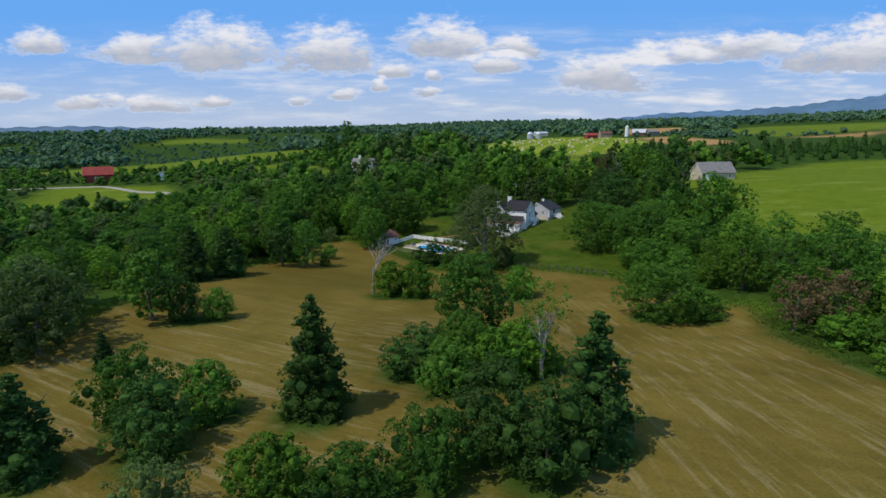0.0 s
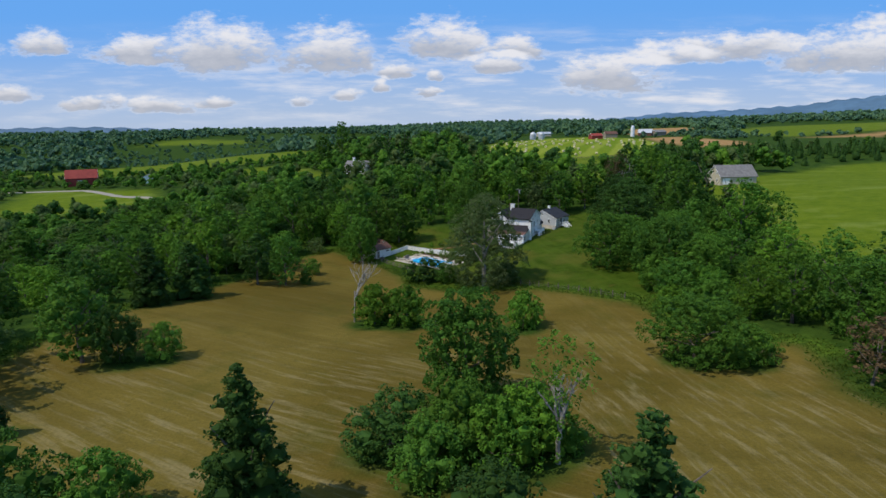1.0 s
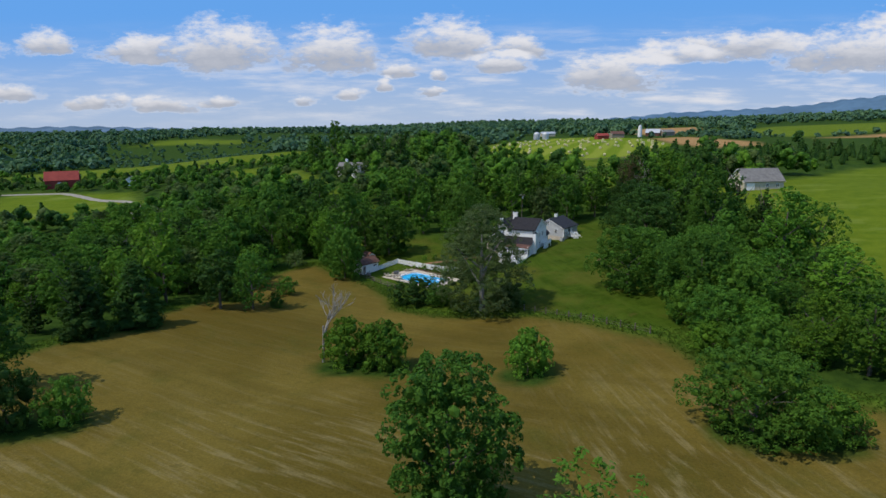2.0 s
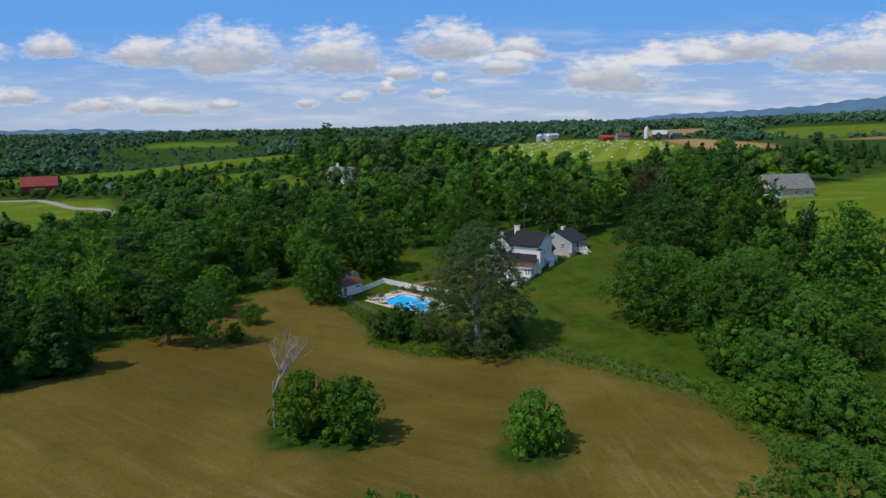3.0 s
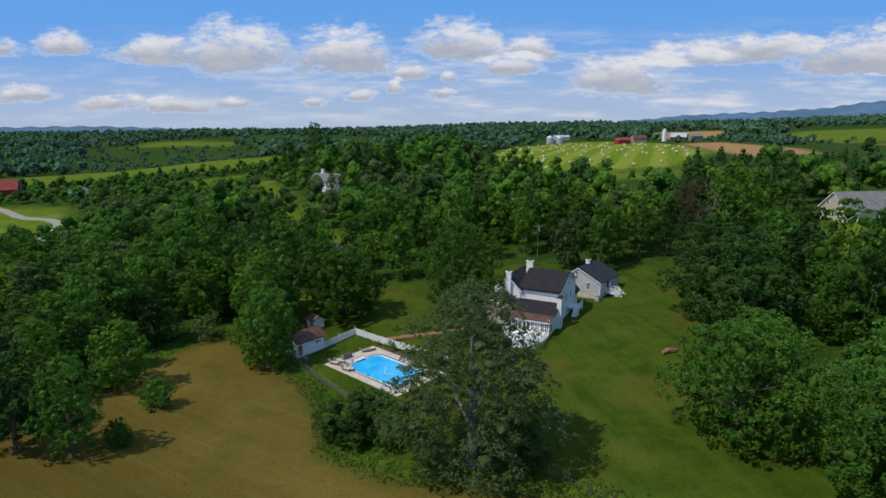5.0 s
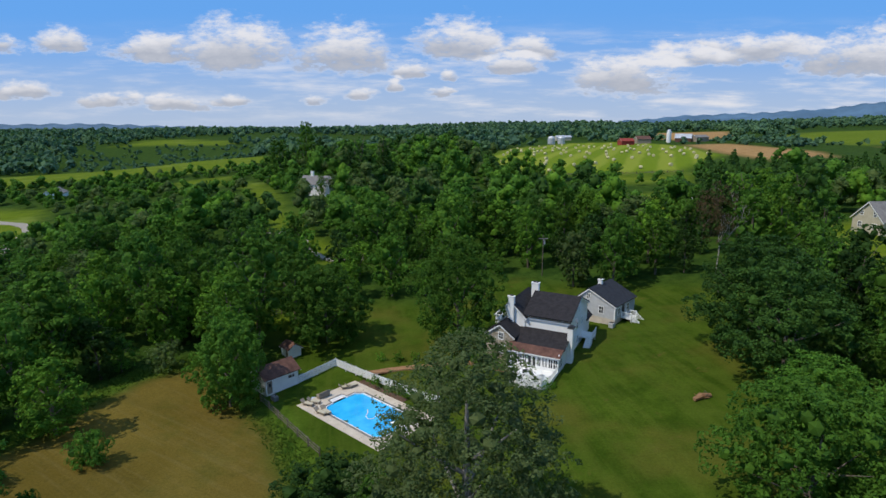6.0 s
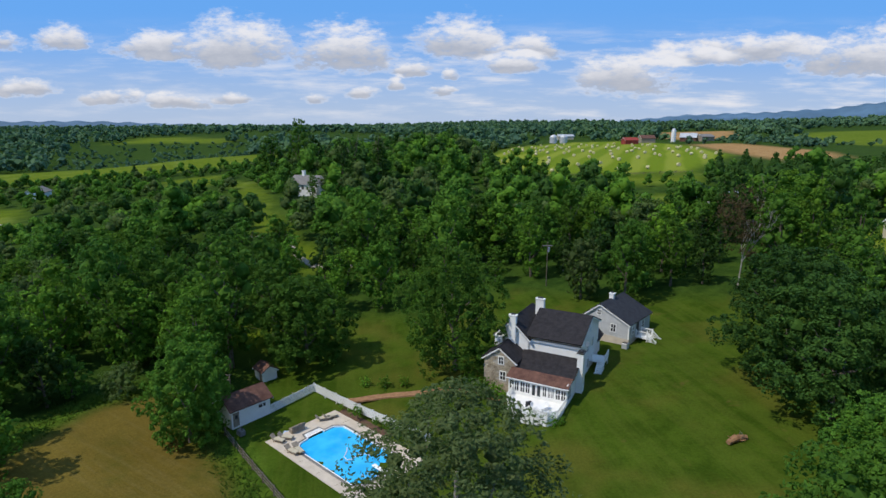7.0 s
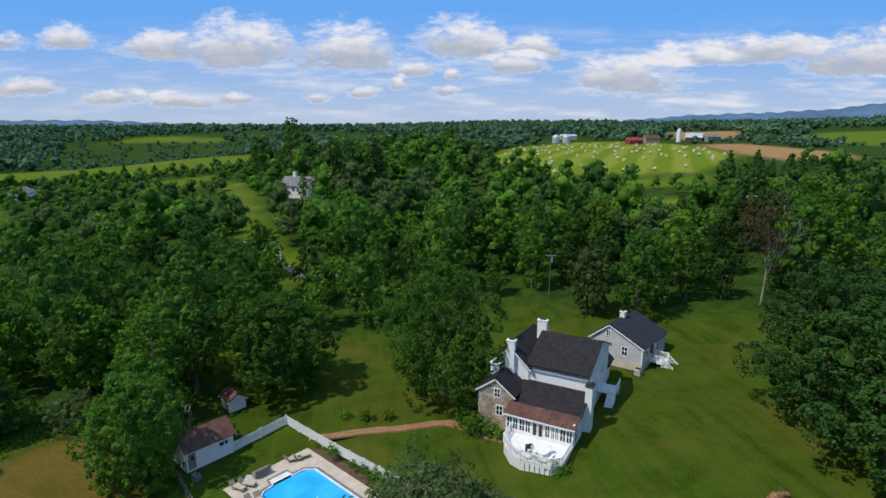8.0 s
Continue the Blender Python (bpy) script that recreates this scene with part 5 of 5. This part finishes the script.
for x in (-1.1, 1.1):
    for y in (-0.8, 0.8):
        part("post", box(x - 0.06, x + 0.06, y - 0.06, y + 0.06, -0.2, 2.6), M_wood, frame_play)
for y in (-0.8, 0.8):
    part("beam", box(-1.3, 1.3, y - 0.05, y + 0.05, 2.6, 2.75), M_wood, frame_play)
for i in range(6):
    part("slat", box(-1.1 + i * 0.44 - 0.03, -1.1 + i * 0.44 + 0.03, -1.0, 1.0, 2.75, 2.82), M_wood, frame_play)


def rail_fence(name, pts, label, rails=3, gap=2.6, mat=None, thick=0.055):
    root = thing(name, Matrix.Identity(4), label, "fence")
    P = [Vector(p) for p in pts]
    spots = []
    for a, b in zip(P, P[1:]):
        n = max(1, round((b - a).length / gap))
        spots += [a + (b - a) * i / n for i in range(n)]
    spots.append(P[-1])
    V = [Vector((p.x, p.y, ground_z(p.x, p.y))) for p in spots]
    for i, p in enumerate(V):
        part("post", box(p.x - 0.08, p.x + 0.08, p.y - 0.08, p.y + 0.08, p.z - 0.3, p.z + 1.25, 0.02), mat or M_bark, root)
        if i + 1 < len(V):
            for k in range(rails):
                h = Vector((0, 0, 0.35 + 0.38 * k))
                part("rail", tube([p + h, V[i + 1] + h], [thick, thick], 5), mat or M_bark, root)
    return root


rail_fence("rail_fence", [yard(-2.6, -4.4), yard(-3.5, 1.5), yard(-5.2, 13)], "dark split-rail fence along lawn edge")
rail_fence("rail_fence", [(18.5, 136.5), (27, 127), (35, 116)], "old posts and thin rails between lawn and hay field", 2, 2.6, None, 0.02)
rail_fence("rail_fence", [(-33, 198.4), (-27.3, 200.7), (-22, 203)], "dark split-rail fence across meadow")


def ribbon(name, pts, width, mat, label, category, lift=0.05, step=0.8):
    """A strip laid on the ground along a line, for paths and drives."""
    P = [Vector(p) for p in pts]
    line = []
    for i in range(len(P) - 1):
        p0, p1, p2, p3 = P[max(i - 1, 0)], P[i], P[i + 1], P[min(i + 2, len(P) - 1)]
        n = max(2, int((p2 - p1).length / step))
        for k in range(n):
            t = k / n
            line.append(0.5 * ((2 * p1) + (p2 - p0) * t + (2 * p0 - 5 * p1 + 4 * p2 - p3) * t * t + (3 * p1 - p0 - 3 * p2 + p3) * t ** 3))
    line.append(P[-1])
    bm = bmesh.new()
    prev = None
    for i, p in enumerate(line):
        d = (line[min(i + 1, len(line) - 1)] - line[max(i - 1, 0)]).normalized()
        q = Vector((-d.y, d.x)) * width / 2 * (1 + 0.08 * math.sin(i * 1.7))
        row = []
        for s in (-1.06, -1, 1, 1.06):
            x, y = p + q * s
            row.append(bm.verts.new((x, y, ground_z(x, y) + (lift if abs(s) <= 1 else -0.15) + 0.1)))
        if prev:
            for k in range(3):
                bm.faces.new((prev[k], prev[k + 1], row[k + 1], row[k]))
        prev = row
    bmesh.ops.recalc_face_normals(bm, faces=bm.faces)
    me = bpy.data.meshes.new(name)
    bm.to_mesh(me)
    bm.free()
    return tagged(mesh_object(name, me, mat), label, category, kind="structure")


ribbon("path", [yard(11.3, 0.6), (0.5, 177.6), (5.5, 177.6), (10.5, 177.8), (13.5, 175.6), (16.2, 173.6), (18.0, 172.6)], 1.1, M_path, "worn reddish brick garden path across lawn", "path")
ribbon("road", [(-260, 330), (-205, 326), (-188, 319), (-160, 296), (-142, 287), (-130, 274), (-124, 258), (-118, 246)], 3.2, M_gravel, "pale gravel farm drive curving through grass", "road", 0.1, 3)
ribbon("road", [(-12, 233), (-18.6, 232.6), (-22.6, 233.6), (-30, 243), (-34, 254), (-37.8, 257.2), (-42.6, 256), (-56, 258)], 1.5, M_gravel, "pale lane winding between woods", "road", 0.1, 3)
for x, y, s in ((13.4, 175.0, 1.3), (14.5, 174.6, 1.25), (15.6, 174.0, 1.0), (12.7, 176.6, 1.1), (16.4, 173.2, 0.7), (20.4, 167.2, 0.65), (21.7, 166.7, 0.7), (19.2, 168.0, 0.7), (18.2, 169.2, 0.65), (22.6, 166.6, 0.5), (0.5, 180, 0.9), (-2.2, 180.6, 0.8), (3.2, 180.0, 0.8), (12.2, 181, 1.0)):
    plant("shrub", x, y, s, sink=0.05)


# ---- stump, poles, dead trees ----
stump = thing("brush_pile", pose(39.7, 161.1, ground_z(39.7, 161.1) - 0.05, 0, 0, 25), "reddish-brown fallen stump and brush pile on lawn", "stump")
part("log", tube([(-1.3, 0, 0.25), (-0.2, 0.1, 0.4), (1.2, -0.1, 0.3)], [0.25, 0.4, 0.3], 9), M_path, stump)
rr = random.Random(8)
for i in range(14):
    a = rr.uniform(0, 6.28)
    p = Vector((rr.uniform(-0.9, 0.9), rr.uniform(-0.3, 0.3), 0.3))
    part("branch", tube([p, p + Vector((math.cos(a) * 0.7, math.sin(a) * 0.5, rr.uniform(0.0, 0.6)))], [0.07, 0.025], 5), M_path if i % 3 else M_bark, stump)


def bare_tree(name, x, y, h, spread, seed, label, leafy=None, girth=0.026, sprays=1500):
    rng = random.Random(seed)
    root = thing(name, pose(x, y, ground_z(x, y) - 0.2), label, "tree")
    bm = bmesh.new()
    def limb(p, d, length, r, depth):
        mid = p + d * length * 0.5 + Vector((rng.uniform(-1, 1), rng.uniform(-1, 1), 0)) * length * 0.06
        end = p + d * length
        tube([p, mid, end], [r, r * 0.8, r * 0.5], 6 if depth < 2 else 4, bm)
        if depth < 4:
            for k in range(3 if depth else 4):
                nd = (d + Vector((rng.uniform(-1, 1), rng.uniform(-1, 1), rng.uniform(-0.1, 0.6))) * spread).normalized()
                limb(p + d * length * rng.uniform(0.55, 1.0), nd, length * rng.uniform(0.5, 0.72), max(r * 0.56, 0.022), depth + 1)
    limb(Vector((0, 0, 0)), Vector((0.05, 0, 1)).normalized(), h * 0.42, h * girth, 0)
    part("trunk", bm, M_dead, root, "bleached bare trunk and limbs")
    if leafy:
        lob = [(rng.uniform(-1, 1) * h * 0.16, rng.uniform(-1, 1) * h * 0.16, h * rng.uniform(0.45, 0.95), h * 0.11) for _ in range(14)]
        mesh_object("crown", crown_mesh("crown", seed, lob, sprays, 0.32, leafy, core=0, ragged=0.9), None, root)
    return root


bare_tree("dead_tree", -14.6, 111.8, 14.0, 0.8, 34, "leafless dead tree with pale grey limbs in hay field", None, 0.015)
bare_tree("dead_tree", 11.3, 60, 11, 0.45, 32, "half-dead slender tree with few leaves", M_leaf)
bare_tree("dead_tree", 60.5, 205, 18, 0.62, 33, "tall bleached dying tree with sparse russet leaves", M_leaf_russet, 0.0085, 5200)
pole = thing("utility_pole", pose(28.4, 216, ground_z(28.4, 216)), "weathered wooden utility pole at wood edge", "pole")
part("shaft", tube([(0, 0, -0.5), (0, 0, 9)], [0.11, 0.08], 8), M_bark, pole)
part("crossarm", box(-1.0, 1.0, -0.06, 0.06, 8.2, 8.35), M_dead, pole)
part("transformer", tube([(0.25, 0.2, 7.0), (0.25, 0.2, 7.9)], [0.22, 0.22], 10), M_tin, pole)


# ---- the farther farms ----
def far_house(name, x, y, z, turn, w, d, eave, ridge, wall, roof, label, category="house", windows=()):
    root = thing(name, pose(x, y, z, 0, 0, turn), label, category)
    gable_block(root, -w / 2, w / 2, -d / 2, d / 2, eave, ridge, "x", wall, roof, base=-3)
    for a, face, zz, ww, hh in windows:
        if face == "front":
            window_unit(root, a, -d / 2, zz, ww, hh, "front")
        else:
            window_unit(root, -w / 2, a, zz, ww, hh, "left")
    return root


b = far_house("barn_house", 107, 222, 19.6, 5, 13.5, 8.5, 2.9, 6.6, M_tan, M_greyroof, "tan sided barn with grey shingle roof beside field",
              windows=[(1.2, "front", 1.0, 0.9, 1.0), (4.6, "front", 1.0, 0.9, 1.0), (-1.8, "left", 3.6, 0.8, 1.0), (1.8, "left", 3.6, 0.8, 1.0), (-2, "left", 0.9, 0.9, 1.1), (2, "left", 0.9, 0.9, 1.1)])
part("door", box(-5.9, -3.2, -4.33, -4.25, 0, 2.2), M_white, b, "wide white garage door")
m_house = far_house("white_house", -42, 308, 17.2, -14, 12, 8, 4.6, 7.4, M_white, M_greyroof, "white house half hidden among tall trees", windows=[(-4, "front", 2.8, 0.9, 1.3), (-1, "front", 2.8, 0.9, 1.3), (2, "front", 2.8, 0.9, 1.3), (-4, "front", 0.6, 0.9, 1.3), (2, "front", 0.6, 0.9, 1.3)])
gable_block(m_house, 2.5, 7.5, -6.5, -1.0, 5.2, 7.0, "y", M_white, M_greyroof, base=-3, name="wing_wall", roof_name="wing_roof")
chimney(m_house, -3.0, -2.0, -0.5, 0.5, 6.0, 9.0)
far_house("white_house", -172, 347, 11.0, 107, 10, 7, 2.8, 4.8, M_white, M_greyroof, "low white house beside farm drive", windows=[(-1.5, "left", 1.4, 0.9, 1.1)])
rb = far_house("red_barn", -214, 352, 9.3, 28, 16, 9, 5.0, 9.5, M_red, M_red, "weathered red barn at end of gravel drive", "barn")
part("door", box(-2, 2, -4.6, -4.5, 0, 3.6), M_white, rb)
far_house("ranch_house", 90, 270, ground_z(90, 270), 24, 16, 7, 3.0, 4.8, M_white, M_tin, "low house with pale metal roof behind trees")


def silo(x, y, z, r, h, label, mat, dome):
    root = thing("silo" if h > 9 else "grain_bin", pose(x, y, z), label, "silo")
    part("barrel", tube([(0, 0, -2), (0, 0, h)], [r, r], 20), mat, root)
    part("roof", tube([(0, 0, h), (0, 0, h + dome * 0.6), (0, 0, h + dome)], [r * 1.03, r * 0.7, r * 0.1], 20), M_tin, root)
    for i in range(6):
        part("hoop", tube([(0, 0, h * (i + 0.5) / 6), (0, 0, h * (i + 0.5) / 6 + 0.12)], [r * 1.015, r * 1.015], 20), M_tin, root)


FZ = ground_z(195, 593)
silo(193, 594, FZ, 1.9, 9.2, "tall white concrete silo beside farm barns", M_white, 2.4)
for x in (97, 106):
    silo(x, 622, ground_z(x, 622), 3.4, 5.5, "ribbed grey steel grain bin", M_tin, 2.4)
fb = far_house("dairy_barn", 208, 600, FZ, -25, 13, 9, 4.0, 7.5, M_redroof, M_tin, "large brown barn with pale roof beside silo", "barn")
far_house("red_shed", 150, 572, ground_z(150, 572), 10, 11, 8, 3.5, 5.5, M_red, M_red, "small bright red farm shed", "barn")
far_house("farm_shed", 170, 592, ground_z(170, 592), 5, 12, 8, 4, 6.5, M_wood, M_redroof, "brown wooden farm building", "barn")
far_house("farm_shed", 220, 596, ground_z(220, 596), 15, 12, 9, 4, 6, M_wood, M_greyroof, "low grey farm building", "barn")
far_house("farm_shed", 122, 700, ground_z(122, 700), 5, 16, 8, 3.2, 5.0, M_tan, M_tin, "long pale farm building", "barn")


def hay_bales():
    rng = np.random.default_rng(4)
    first = None
    P = rng.uniform((20, 295), (205, 590), (620, 2))
    P = P[(inside(BALEFIELD, P) > 6)]
    kept = []
    for p in P:
        if all(np.hypot(*(p - q)) > 9 for q in kept):
            kept.append(p)
    for p in kept[:95]:
        m = pose(p[0], p[1], ground_z(*p) + 0.72, 90, 0, rng.uniform(0, 180))
        if first is None:
            bm = bmesh.new()
            bmesh.ops.create_cone(bm, cap_ends=True, segments=14, radius1=0.78, radius2=0.78, depth=1.4)
            bmesh.ops.bevel(bm, geom=list(bm.edges), offset=0.06, segments=1, affect="EDGES")
            me = bpy.data.meshes.new("hay_bale")
            bm.to_mesh(me)
            bm.free()
            first = tagged(mesh_object("hay_bale", me, M_hay), "pale round hay bale lying in cut field", "hay bale", "bales in the far field")
            first.matrix_basis = m
        else:
            copy_thing(first, m)


hay_bales()
rail_fence("rail_fence", [(48, 343), (80, 339), (106, 339)], "fence line along foot of bale field", 2, 6)


def mountain(name, az0, az1, r, tops, colour, label):
    """A long far ridge, as a rounded body with a rolling crest."""
    m, gr, bsdf = material(name, 1.0)
    bsdf.inputs["Specular IOR Level"].default_value = 0.0
    v = gr.node("ShaderNodeTexCoord").outputs["Object"]
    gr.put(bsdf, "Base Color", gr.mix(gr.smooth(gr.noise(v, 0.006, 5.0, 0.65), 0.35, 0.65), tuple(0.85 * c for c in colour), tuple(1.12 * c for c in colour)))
    n, rows = 120, 6
    bm = bmesh.new()
    grid = []
    for i in range(n + 1):
        u = i / n
        a = math.atan(az0 + (az1 - az0) * u)
        k = u * (len(tops) - 1)
        j = min(int(k), len(tops) - 2)
        f = (k - j) * (k - j) * (3 - 2 * (k - j))
        top = tops[j] * (1 - f) + tops[j + 1] * f + 0.004 * max(tops) * math.sin(i * 0.9) * math.sin(i * 0.23)
        col = []
        for q in range(rows + 1):
            s = q / rows
            rr_ = r + 900 * (s - 0.5)
            z = 20 + (top - 20) * math.sin(math.pi * (0.06 + 0.88 * s)) + 4 * math.sin(i * 1.3 + q)
            col.append(bm.verts.new((rr_ * math.sin(a), rr_ * math.cos(a), z)))
        grid.append(col)
    for a, b in zip(grid, grid[1:]):
        for q in range(rows):
            f = bm.faces.new((a[q], a[q + 1], b[q + 1], b[q]))
            f.smooth = True
    bmesh.ops.recalc_face_normals(bm, faces=bm.faces)
    me = bpy.data.meshes.new(name)
    bm.to_mesh(me)
    bm.free()
    return tagged(mesh_object(name, me, m), label, "mountain", kind="structure")


# the blue of ridge and hills is distance haze put into their base colour
mountain("backdrop_ridge", 0.20, 1.0, 4200, [30, 92, 120, 130, 145, 178, 206, 226, 232], (0.09, 0.16, 0.24), "long wooded mountain ridge on horizon, tinted haze blue")
mountain("backdrop_hills", -1.3, -0.2, 3900, [55, 72, 60, 68, 50, 30], (0.10, 0.16, 0.23), "low hills on horizon, tinted haze blue")
mountain("backdrop_woods", -1.4, 1.4, 2300, [34, 33, 38, 36, 42, 45, 52, 60, 76, 92, 98], (0.05, 0.085, 0.06), "dark wooded rise along horizon")
